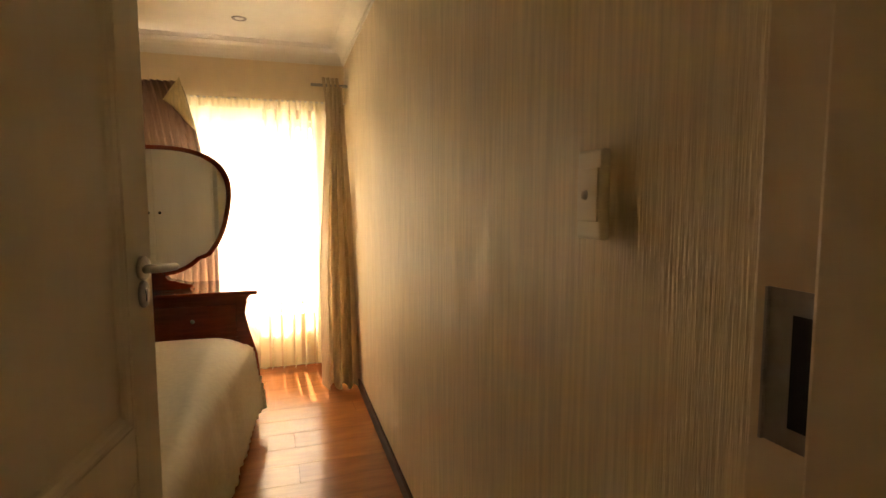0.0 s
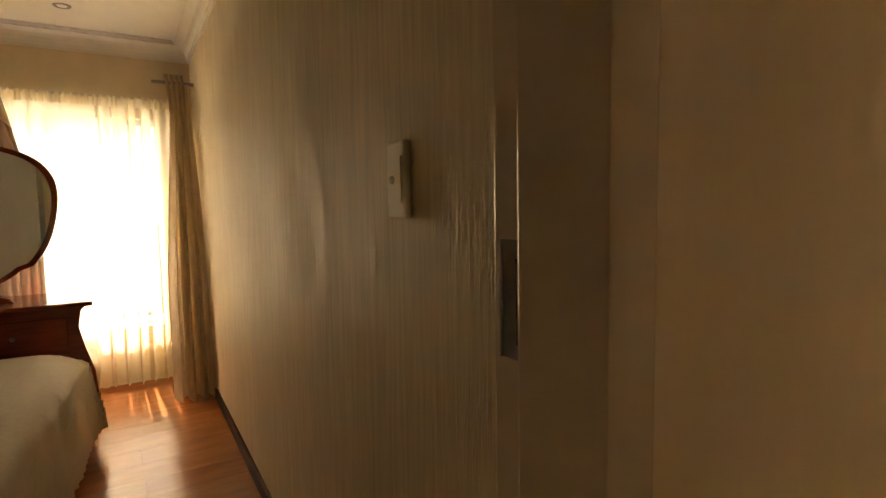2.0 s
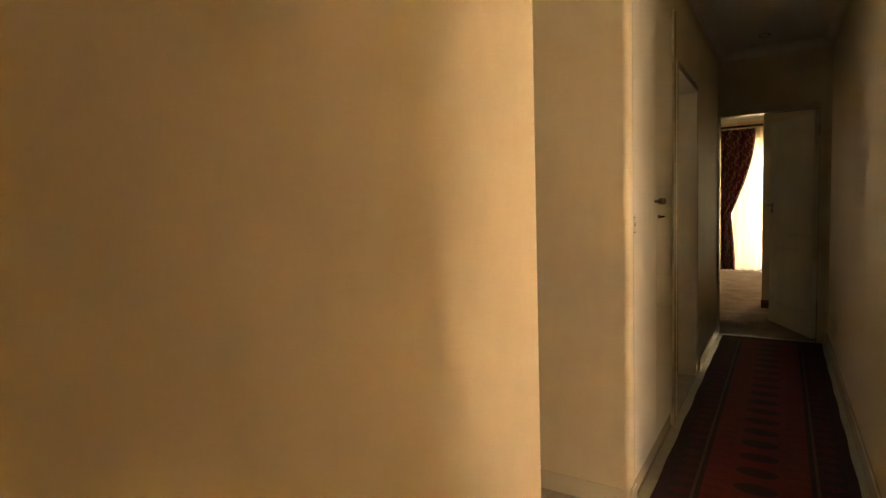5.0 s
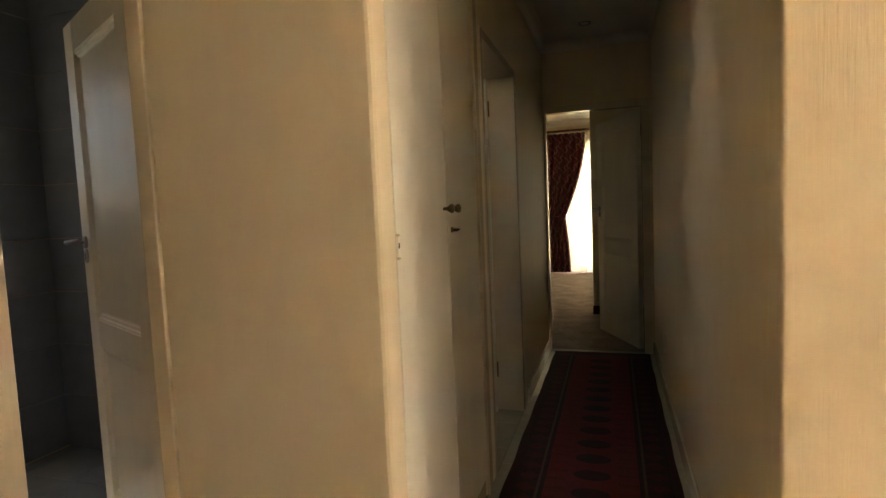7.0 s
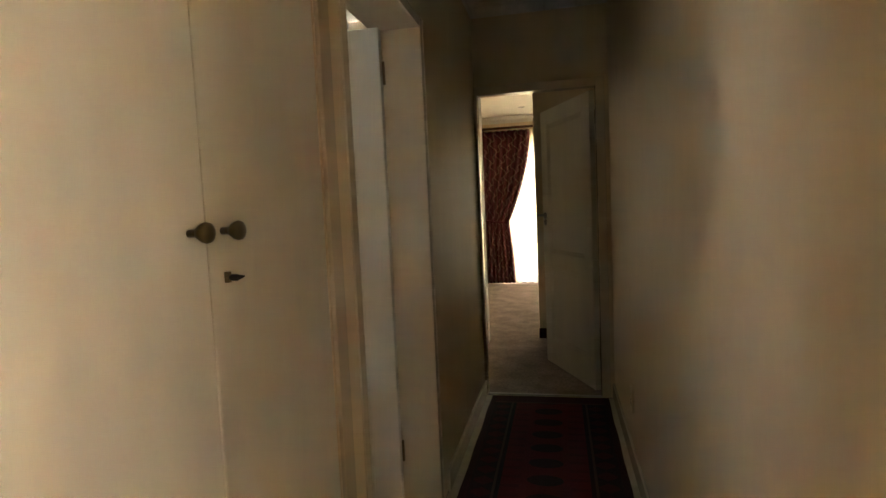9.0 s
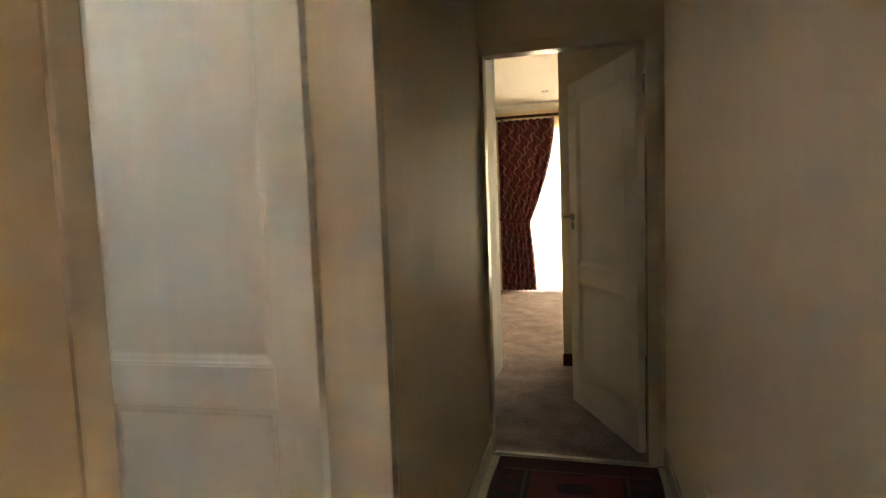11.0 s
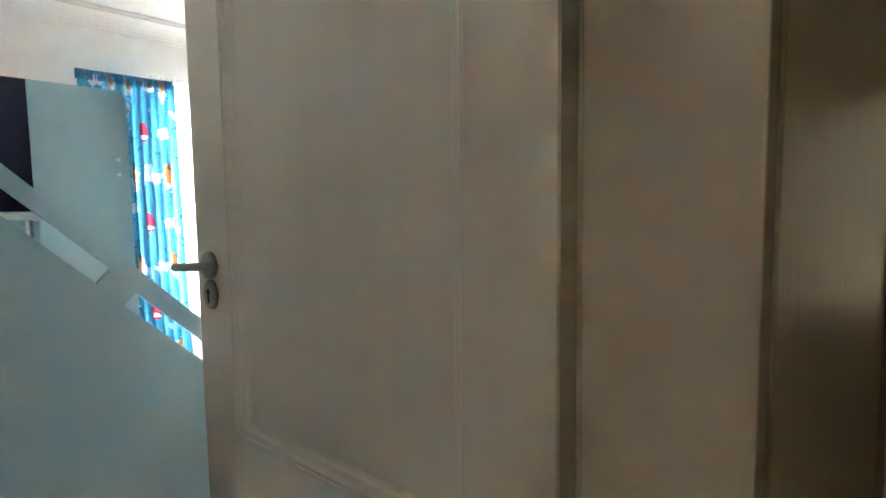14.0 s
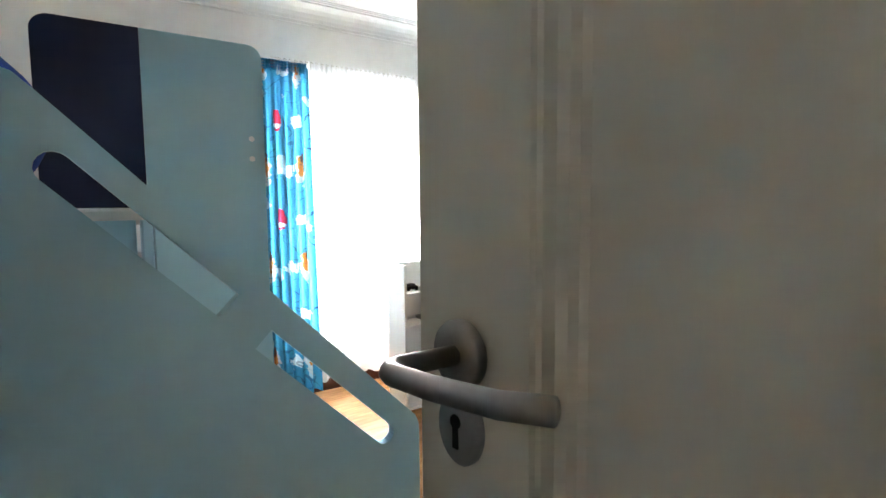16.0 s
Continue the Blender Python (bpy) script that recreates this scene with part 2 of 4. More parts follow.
def lattice_mat():
    """Dark red curtain cloth with a pale interlaced lattice."""
    m = mat("red_lattice_cloth", (0.1, 0.01, 0.02), 0.7)
    nt, op, mix = node_tools(m)
    tc = nt.nodes.new("ShaderNodeTexCoord")
    sp = nt.nodes.new("ShaderNodeSeparateXYZ")
    nt.links.new(tc.outputs["UV"], sp.inputs[0])
    u, v = op("MULTIPLY", sp.outputs[0], 4.5), op("MULTIPLY", sp.outputs[1], 14.0)
    wob = op("MULTIPLY", op("SINE", op("MULTIPLY", v, 6.283)), 0.16)
    a = op("ABSOLUTE", op("SUBTRACT", op("FRACT", op("ADD", op("ADD", u, op("MULTIPLY", v, 0.5)), wob)), 0.5))
    b = op("ABSOLUTE", op("SUBTRACT", op("FRACT", op("ADD", op("SUBTRACT", u, op("MULTIPLY", v, 0.5)), wob)), 0.5))
    line = op("LESS_THAN", op("MINIMUM", a, b), 0.055)
    nz = nt.nodes.new("ShaderNodeTexNoise")
    nz.inputs["Scale"].default_value = 8
    nt.links.new(tc.outputs["Object"], nz.inputs["Vector"])
    base = mix(nz.outputs["Fac"], (0.09, 0.007, 0.014), (0.15, 0.013, 0.022))
    col = mix(op("MULTIPLY", line, 0.55), base, (0.42, 0.27, 0.22))
    nt.links.new(col, nt.nodes["Principled BSDF"].inputs["Base Color"])
    return m


def sea_print_mat():
    """Blue children's curtain cloth with clouds, red and orange blots and dark line work."""
    m = mat("sea_print_cloth", (0.05, 0.35, 0.65), 0.7)
    nt, op, mix = node_tools(m)
    tc = nt.nodes.new("ShaderNodeTexCoord")
    sp = nt.nodes.new("ShaderNodeSeparateXYZ")
    nt.links.new(tc.outputs["UV"], sp.inputs[0])
    u, v = sp.outputs[0], sp.outputs[1]

    def noise_at(scale, seed):
        n = nt.nodes.new("ShaderNodeTexNoise")
        n.noise_dimensions = "4D"
        n.inputs["Scale"].default_value, n.inputs["W"].default_value, n.inputs["Detail"].default_value = scale, seed, 2
        mp = nt.nodes.new("ShaderNodeMapping")
        mp.inputs["Scale"].default_value = (0.8, 2.2, 1)
        nt.links.new(tc.outputs["UV"], mp.inputs[0])
        nt.links.new(mp.outputs[0], n.inputs["Vector"])
        return n.outputs["Fac"]

    base = mix(noise_at(2.5, 4.0), (0.035, 0.25, 0.54), (0.12, 0.50, 0.66))
    base = mix(op("MULTIPLY", op("GREATER_THAN", noise_at(7, 1.0), 0.645), 0.75), base, (0.66, 0.84, 0.88))

    def blot(cu, ru, rv, phase, wild=3.0):
        """Distance field of an upright ragged blot that repeats down the cloth."""
        vv = op("SUBTRACT", op("FRACT", op("ADD", op("MULTIPLY", v, 3.4), phase)), 0.5)
        uu = op("SUBTRACT", op("FRACT", op("ADD", op("DIVIDE", op("SUBTRACT", u, 0.46), 0.54), 1.0)), cu)
        d = op("ADD", op("POWER", op("DIVIDE", uu, ru), 2), op("POWER", op("DIVIDE", vv, rv), 2))
        return op("ADD", d, op("MULTIPLY", op("SUBTRACT", noise_at(30, cu * 7 + phase), 0.5), wild))

    def motif(*shape):
        return op("LESS_THAN", blot(*shape), 1.0)

    base = mix(motif(0.46, 0.13, 0.06, 0.45, 5.0), base, (0.84, 0.90, 0.92))
    base = mix(motif(0.70, 0.14, 0.06, 0.95, 4.0), base, (0.86, 0.90, 0.90))
    for cu in (0.06, 0.74):
        base = mix(motif(cu, 0.085, 0.15, 0.45, 4.0), base, (0.62, 0.66, 0.66))
        base = mix(motif(cu, 0.055, 0.10, 0.50, 3.5), base, (0.66, 0.24, 0.05))
        base = mix(motif(cu + 0.02, 0.03, 0.05, 0.58, 3.0), base, (0.16, 0.07, 0.05))
    base = mix(motif(0.30, 0.075, 0.11, 0.95, 2.0), base, (0.68, 0.04, 0.09))
    base = mix(motif(0.30, 0.07, 0.025, 0.90, 2.0), base, (0.80, 0.82, 0.80))
    ring = op("LESS_THAN", op("ABSOLUTE", op("SUBTRACT", blot(0.93, 0.10, 0.17, 0.85, 0.8), 1.0)), 0.13)
    base = mix(op("MULTIPLY", ring, 0.8), base, (0.02, 0.05, 0.13))
    ln = op("LESS_THAN", op("ABSOLUTE", op("SUBTRACT", noise_at(5, 9.0), 0.5)), 0.006)
    base = mix(op("MULTIPLY", ln, 0.5), base, (0.03, 0.05, 0.12))
    b = nt.nodes["Principled BSDF"]
    nt.links.new(base, b.inputs["Base Color"])
    tl = nt.nodes.new("ShaderNodeBsdfTranslucent")
    nt.links.new(base, tl.inputs[0])
    ms = nt.nodes.new("ShaderNodeMixShader")
    ms.inputs[0].default_value = 0.7
    nt.links.new(b.outputs[0], ms.inputs[1])
    nt.links.new(tl.outputs[0], ms.inputs[2])
    nt.links.new(ms.outputs[0], nt.nodes["Material Output"].inputs[0])
    return m


M_RUG, M_LATTICE, M_SEA = rug_mat(), lattice_mat(), sea_print_mat()


# ---- building helpers ----
def solid(bm, x0, y0, z0, x1, y1, z1):
    """An upright block added to bm; returns its vertices."""
    vs = [bm.verts.new((x, y, z)) for x in (x0, x1) for y in (y0, y1) for z in (z0, z1)]
    for f in ((0, 1, 3, 2), (4, 6, 7, 5), (0, 4, 5, 1), (2, 3, 7, 6), (0, 2, 6, 4), (1, 5, 7, 3)):
        bm.faces.new([vs[i] for i in f])
    return vs


def finish(name, bm, material, smooth=False):
    me = bpy.data.meshes.new(name)
    bmesh.ops.recalc_face_normals(bm, faces=bm.faces[:])
    bm.to_mesh(me)
    bm.free()
    me.materials.append(material)
    if smooth:
        for p in me.polygons:
            p.use_smooth = True
    return me


def part(name, bm, material, parent=None, label="", smooth=False):
    ob = new(name, finish(name, bm, material, smooth))
    if parent is not None:
        ob.parent = parent
    if label:
        ob["label"] = label
    return ob


def block(x0, y0, z0, x1, y1, z1, bevel=0.0, segments=2):
    bm = bmesh.new()
    solid(bm, x0, y0, z0, x1, y1, z1)
    if bevel:
        bmesh.ops.bevel(bm, geom=bm.edges[:], offset=bevel, segments=segments, profile=0.6, affect="EDGES")
    return bm


def round_edge(bm, x, y, r, segments=6):
    """Rounds the upright edge at (x, y)."""
    es = [e for e in bm.edges if all(abs(v.co.x - x) < 1e-4 and abs(v.co.y - y) < 1e-4 for v in e.verts)]
    bmesh.ops.bevel(bm, geom=es, offset=r, segments=segments, profile=0.5, affect="EDGES")
    return bm


def worn_edge(bm, x, y, reach, depth, seed):
    """Knocks and paint lumps down an upright corner of a wall."""
    top = max(v.co.z for v in bm.verts)
    for k in range(1, 64):
        bmesh.ops.bisect_plane(bm, geom=bm.verts[:] + bm.edges[:] + bm.faces[:], plane_co=(0, 0, top * k / 64), plane_no=(0, 0, 1))
    for v in bm.verts:
        if abs(v.co.x - x) < reach and abs(v.co.y - y) < reach:
            d = depth * (noise.noise((seed, v.co.z * 4.0, 0.3)) + 0.7 * noise.noise((seed, v.co.z * 14.0, 1.3)))
            v.co.x += d * (1 if v.co.x > x - 1e-4 and seed > 0 else -1)
            v.co.y += d
    return bm


def thing(name, label, category, m=None, group="", kind=""):
    ob = new(name)
    if m is not None:
        ob.matrix_world = m
    return tagged(ob, label, category, group, kind)


def structure(name, bm, material, label, category, smooth=False):
    return tagged(new(name, finish(name, bm, material, smooth)), label, category, kind="structure")


def lathe(profile, segments=20):
    """Turned solid round z from (radius, z) rows."""
    bm = bmesh.new()
    rings = []
    for r, z in profile:
        rings.append([bm.verts.new((r * math.cos(2 * math.pi * i / segments), r * math.sin(2 * math.pi * i / segments), z)) for i in range(segments)])
    for a, b in zip(rings, rings[1:]):
        for i in range(segments):
            bm.faces.new((a[i], a[(i + 1) % segments], b[(i + 1) % segments], b[i]))
    bm.faces.new(rings[0]), bm.faces.new(rings[-1])
    return bm


def tube(points, r, segments=10):
    """A bent bar through points, closed at both ends."""
    bm = bmesh.new()
    pts = [Vector(p) for p in points]
    rings = []
    for i, p in enumerate(pts):
        d = (pts[min(i + 1, len(pts) - 1)] - pts[max(i - 1, 0)]).normalized()
        q = d.to_track_quat("Z", "Y")
        rad = r[i] if isinstance(r, (list, tuple)) else r
        rings.append([bm.verts.new(p + q @ Vector((rad * math.cos(2 * math.pi * k / segments), rad * math.sin(2 * math.pi * k / segments), 0))) for k in range(segments)])
    for a, b in zip(rings, rings[1:]):
        for k in range(segments):
            bm.faces.new((a[k], a[(k + 1) % segments], b[(k + 1) % segments], b[k]))
    bm.faces.new(rings[0]), bm.faces.new(rings[-1])
    return bm


def outline_slab(points, y0, y1, bevel=0.0):
    """An upright board in the xz plane from its outline, y0 to y1 thick."""
    bm = bmesh.new()
    f = bm.faces.new([bm.verts.new((x, y0, z)) for x, z in points])
    r = bmesh.ops.extrude_face_region(bm, geom=[f])
    for v in r["geom"]:
        if isinstance(v, bmesh.types.BMVert):
            v.co.y = y1
    if bevel:
        bmesh.ops.bevel(bm, geom=[e for e in bm.edges if len(e.link_faces) == 2 and e.calc_face_angle(0) > 1.2], offset=bevel, segments=2, affect="EDGES")
    return bm


def cloth(n, rows, shape):
    """A hanging sheet: shape(s, t) gives a place for s, t from 0 to 1. Carries uv."""
    bm = bmesh.new()
    uv = bm.loops.layers.uv.new("UVMap")
    grid = [[bm.verts.new(shape(i / n, j / rows)) for i in range(n + 1)] for j in range(rows + 1)]
    for j in range(rows):
        for i in range(n):
            f = bm.faces.new((grid[j][i], grid[j][i + 1], grid[j + 1][i + 1], grid[j + 1][i]))
            for lp, (a, b) in zip(f.loops, ((i, j), (i + 1, j), (i + 1, j + 1), (i, j + 1))):
                lp[uv].uv = (a / n, b / rows)
    return bm


def hang(name, bm, material, parent, label="", thick=0.003):
    ob = part(name, bm, material, parent, label, smooth=True)
    if thick:
        s = ob.modifiers.new("thickness", "SOLIDIFY")
        s.thickness = thick
    return ob

# ---- the setting: floors, walls, ceilings ----
CEIL, FARCEIL, BCEIL = 2.60, 2.74, 2.515   # ceiling heights
BW = 4.72           # bedroom window wall
WY = 0.505          # corridor face of the long wall
RY = -0.355         # corridor's other wall
structure("ground", block(-60, -60, -0.5, 60, 60, -0.30), M_GRASS, "dry green lawn outside the house", "ground")

structure("floor_bedroom", block(-3.2, 0.70, -0.30, 0.54, 4.72, -0.012), M_GROUT, "underlay of the bedroom floor", "floor")
floor_hall = structure("floor_hall", block(-1.9, -3.4, -0.30, 5.84, 3.3, -0.012), M_GROUT, "grouted bed of the hall floor tiles", "floor")
structure("floor_kids", block(3.40, 0.66, -0.298, 7.2, 4.52, -0.010), M_GROUT, "underlay of the child's room floor", "floor")

structure("ceiling_bedroom", block(-3.2, 0.722, BCEIL, 0.45, BW - 0.001, BCEIL + 0.07), M_CEIL, "flat painted plaster ceiling", "ceiling")
structure("ceiling_hall", block(-1.9, -3.5, CEIL + 0.002, 5.90, 0.59, CEIL + 0.1), M_CEIL, "flat painted plaster ceiling", "ceiling")
structure("ceiling_passage", block(0.42, 0.59, CEIL + 0.004, 3.58, 3.4, CEIL + 0.1), M_CEIL, "flat painted plaster ceiling", "ceiling")
structure("ceiling_kids", block(3.58, 0.59, CEIL + 0.004, 7.3, 4.65, CEIL + 0.1), M_KWALL, "flat white plaster ceiling", "ceiling")
structure("ceiling_far", block(5.90, -3.2, FARCEIL, 11.5, 1.5, FARCEIL + 0.1), M_CEIL, "flat painted plaster ceiling", "ceiling")

def wall(name, bm, label="cream painted plaster wall", material=None):
    return structure(name, bm, material or M_WALL, label, "wall")

SKEW = 0.018        # the bedroom's long wall runs slightly out of square


def lean_out(bm):
    """Lets a piece along the bedroom's long wall follow it out of square."""
    for v in bm.verts:
        v.co.x += SKEW * (v.co.y - 0.85)
    return bm


# long wall between corridor and rooms
wall("wall_long_a", block(-1.9, WY, 0, -0.70, 0.72, CEIL))
wall("wall_long_b", block(-0.70, WY, 2.06, 0.235, 0.72, CEIL))
bm = block(0.235, WY, 0, 1.505, 0.70, CEIL)
round_edge(bm, 1.505, WY, 0.05)
wall("wall_stub", bm, "cream painted wall with a rounded corner")
bm = block(0.255, 0.70, 0, 0.42, 4.72, CEIL)
lean_out(bm)
wall("wall_bedroom_side", bm, "cream wall with combed vertical plaster relief", M_COMB)
wall("wall_passage_a", block(1.36, 0.70, 0, 1.504, 3.3, CEIL))
wall("wall_passage_end", block(0.42, 3.3, 0, 2.49, 3.42, CEIL))
bm = block(2.408, WY, 0, 2.49, 1.20, CEIL)
round_edge(bm, 2.408, WY, 0.018, 3)
worn_edge(bm, 2.408, WY, 0.022, 0.0045, 2.0)
wall("wall_pier", bm, "cream painted pier with a chipped corner")
wall("wall_bath_lintel", block(2.408, 1.20, 2.06, 2.49, 2.03, CEIL))
wall("wall_bath_b", block(2.408, 2.03, 0, 2.49, 3.3, CEIL))
wall("wall_over_cupboard", block(2.49, WY, 2.26, 3.40, 0.65, CEIL))
wall("wall_kids_jamb", block(3.40, WY, 0, 3.558, 0.66, CEIL))
wall("wall_kids_lintel", block(3.541, WY, 2.073, 4.446, 0.66, CEIL))
wall("wall_long_c", block(4.447, WY, 0, 5.84, 0.66, CEIL), "cream painted glossy plaster wall", M_GLOSSWALL)
# other side
# unseen wall; the gap left behind its rear end lets hall light in
wall("wall_right_a", block(-1.50, RY - 0.14, 0, 1.15, RY, CEIL))
bm = block(2.50, RY - 0.16, 0, 5.84, RY, CEIL)
wall("wall_right_b", bm)
bm = block(2.365, -3.4, 0, 2.50, RY, CEIL)
round_edge(bm, 2.365, RY, 0.008, 3)
worn_edge(bm, 2.365, RY, 0.012, 0.0014, 5.0)
wall("wall_right_end", bm, "cream wall with combed vertical plaster relief", M_COMB_FINE)
wall("wall_hall_back", block(-2.04, -3.5, 0, -1.9, 0.72, CEIL))
# hall window wall
HW = (-0.30, 1.85, 0.85, 2.15)
wall("wall_hall_win_a", block(-1.9, -3.54, 0, HW[0], -3.4, CEIL))
wall("wall_hall_win_b", block(HW[1], -3.54, 0, 2.54, -3.4, CEIL))
wall("wall_hall_win_c", block(HW[0], -3.54, 0, HW[1], -3.4, HW[2]))
wall("wall_hall_win_d", block(HW[0], -3.54, HW[3], HW[1], -3.4, CEIL))
# corridor end
wall("wall_end_right", block(5.84, -0.52, 0, 5.96, -0.30, FARCEIL))
wall("wall_end_left", block(5.84, 0.505, 0, 5.96, 1.36, FARCEIL))
wall("wall_end_lintel", block(5.84, -0.30, 2.05, 5.96, 0.505, FARCEIL))
# bedroom
wall("wall_bedroom_left", block(-3.34, 0.70, 0, -3.2, BW, CEIL))
wall("wall_bedroom_front", block(-3.2, 0.722, 0, -0.70, 0.80, CEIL))
wall("wall_bedroom_win_a", block(-3.2, BW, 0, -1.35, BW + 0.2, CEIL))
wall("wall_bedroom_win_b", block(0.12, BW, 0, 0.54, BW + 0.2, CEIL))
wall("wall_bedroom_win_c", block(-1.35, BW, 1.96, 0.12, BW + 0.2, CEIL))
wall("wall_bedroom_win_d", block(-1.35, BW, 0, 0.12, BW + 0.2, 0.42))
# child's room
KW = 4.52
wall("wall_kids_left", block(3.44, 0.66, 0, 3.58, KW, CEIL), "white painted wall", M_KWALL)
wall("wall_kids_right", block(7.2, 0.66, 0, 7.34, KW, CEIL), "white painted wall", M_KWALL)
wall("wall_kids_front", block(4.449, 0.662, 0, 7.2, 0.70, CEIL), "white painted wall", M_KWALL)
wall("wall_kids_win_a", block(3.44, KW, 0, 5.25, KW + 0.2, CEIL), "white painted wall", M_KWALL)
wall("wall_kids_win_b", block(6.95, KW, 0, 7.34, KW + 0.2, CEIL), "white painted wall", M_KWALL)
wall("wall_kids_win_c", block(5.25, KW, 2.02, 6.95, KW + 0.2, CEIL), "white painted wall", M_KWALL)
wall("wall_kids_win_d", block(5.25, KW, 0, 6.95, KW + 0.2, 0.50), "white painted wall", M_KWALL)
# far bedroom
FX = 11.15
wall("wall_far_left", block(5.96, 1.36, 0, FX, 1.5, FARCEIL))
wall("wall_far_right", block(5.96, -3.2, 0, FX, -3.06, FARCEIL))
wall("wall_far_near", block(5.84, -3.06, 0, 5.96, -0.52, FARCEIL))
wall("wall_far_stub", block(7.44, -3.06, 0, 7.58, 0.185, FARCEIL))
wall("wall_far_win_a", block(FX, 0.95, 0, FX + 0.2, 1.5, FARCEIL))
wall("wall_far_win_b", block(FX, -3.2, 0, FX + 0.2, -1.75, FARCEIL))
wall("wall_far_win_c", block(FX, -1.75, 2.30, FX + 0.2, 0.95, FARCEIL))
bm = block(5.85, -3.2, -0.30, FX + 0.2, 1.5, -0.012)
NX, NY = 150, 130
grid = [[bm.verts.new((x, y, 0.004 + 0.011 * max(0.0, noise.noise((x * 2.0, y * 5.5, 0.4))) ** 1.3 + 0.0015 * noise.noise((x * 9, y * 11, 2.2))))
         for y in (-3.06 + 4.42 * j / NY for j in range(NY + 1))] for x in (5.852 + (FX + 0.15 - 5.852) * i / NX for i in range(NX + 1))]
for i in range(NX):
    for j in range(NY):
        bm.faces.new((grid[i][j], grid[i + 1][j], grid[i + 1][j + 1], grid[i][j + 1])).smooth = True
structure("floor_far", bm, M_CARPET, "worn beige wall-to-wall carpet", "floor")
# bathroom
wall("wall_bath_back", block(2.96, 3.0, 0, 3.44, 3.12, CEIL), "grey wall behind tiles", M_GROUT)
wall("wall_bath_back_low", block(2.49, 3.0, 0, 2.96, 3.12, 1.35), "grey wall behind tiles", M_GROUT)
wall("wall_bath_back_high", block(2.49, 3.0, 2.1, 2.96, 3.12, CEIL), "grey wall behind tiles", M_GROUT)
wall("wall_bath_side", block(3.40, 0.66, 0, 3.438, 3.0, CEIL), "grey wall behind tiles", M_GROUT)


def cornice(name, x0, y0, x1, y1, inward, top, size=0.09, material=None):
    """Coved plaster cornice along a wall from (x0, y0) to (x1, y1); inward points into the room."""
    q = size
    prof = [(0, -q), (0.10 * q, -q), (0.10 * q, -0.86 * q), (0.16 * q, -0.86 * q), (0.18 * q, -0.70 * q), (0.26 * q, -0.50 * q), (0.40 * q, -0.33 * q), (0.60 * q, -0.22 * q),
            (0.78 * q, -0.18 * q), (0.78 * q, -0.11 * q), (0.92 * q, -0.11 * q), (0.92 * q, -0.05 * q), (q, -0.05 * q), (q, 0), (0, 0)]
    bm = bmesh.new()
    ends = []
    for x, y in ((x0, y0), (x1, y1)):
        ends.append([bm.verts.new((x + inward[0] * d, y + inward[1] * d, top - 0.001 + h)) for d, h in prof])
    n = len(prof)
    for i in range(n):
        bm.faces.new((ends[0][i], ends[0][(i + 1) % n], ends[1][(i + 1) % n], ends[1][i]))
    bm.faces.new(ends[0]), bm.faces.new(ends[1])
    return structure(name, bm, material or M_CEIL, "white moulded plaster cornice", "cornice")


cornice("trim_bed_back", -3.2, BW, 0.325, BW, (0, -1), BCEIL, 0.125)
cornice("trim_bed_side", 0.253, 0.72, 0.325, BW, (-1, 0), BCEIL, 0.125)
cornice("trim_kids_back", 3.58, KW, 7.2, KW, (0, -1), CEIL, 0.13, M_KWALL)
cornice("trim_kids_left", 3.58, 0.70, 3.58, KW, (1, 0), CEIL, 0.13, M_KWALL)
cornice("trim_far_back", FX, -3.06, FX, 1.36, (-1, 0), FARCEIL, 0.10)
cornice("trim_far_left", 5.96, 1.36, FX, 1.36, (0, -1), FARCEIL, 0.10)
cornice("trim_corr_left", 1.505, WY, 5.84, WY, (0, -1), CEIL, 0.07)
cornice("trim_corr_right", 2.40, RY, 5.84, RY, (0, 1), CEIL, 0.07)
cornice("trim_corr_end", 5.84, RY, 5.84, WY, (-1, 0), CEIL, 0.07)


def skirting(name, x0, y0, x1, y1, material, h=0.075, label="painted skirting board"):
    bm = block(x0, y0, 0.0, x1, y1, h, 0.004, 1)
    return structure(name, bm, material, label, "baseboard")


structure("baseboard_bedroom", lean_out(block(0.238, 0.93, 0.0, 0.254, BW - 0.002, 0.075, 0.004, 1)), M_DARKWOOD, "dark stained wooden skirting board", "baseboard")
skirting("baseboard_corr_left", 4.54, WY - 0.014, 5.838, WY - 0.001, M_TRIM, 0.10)
skirting("baseboard_corr_right", 2.405, RY + 0.001, 5.838, RY + 0.014, M_TRIM, 0.10)
skirting("baseboard_pier", 2.395, WY + 0.01, 2.407, 1.14, M_TRIM, 0.085, "cream tile skirting")
skirting("baseboard_pier_front", 2.412, WY - 0.013, 2.485, WY - 0.001, M_TRIM, 0.085, "cream tile skirting")
skirting("baseboard_stub", 0.30, WY - 0.013, 1.45, WY - 0.001, M_TRIM, 0.085, "cream tile skirting")
skirting("baseboard_right_end", 2.353, -3.39, 2.364, RY - 0.012, M_TRIM, 0.085, "cream tile skirting")
skirting("baseboard_far_stub", 7.422, -2.9, 7.439, 0.19, M_DARKWOOD, 0.10, "dark brown wooden skirting board")
skirting("baseboard_far_left", 6.0, 1.343, FX - 0.02, 1.359, M_DARKWOOD, 0.10, "dark brown wooden skirting board")
skirting("baseboard_kids", 3.59, KW - 0.018, 7.19, KW - 0.001, M_DARKWOOD, 0.09, "dark brown wooden skirting board")


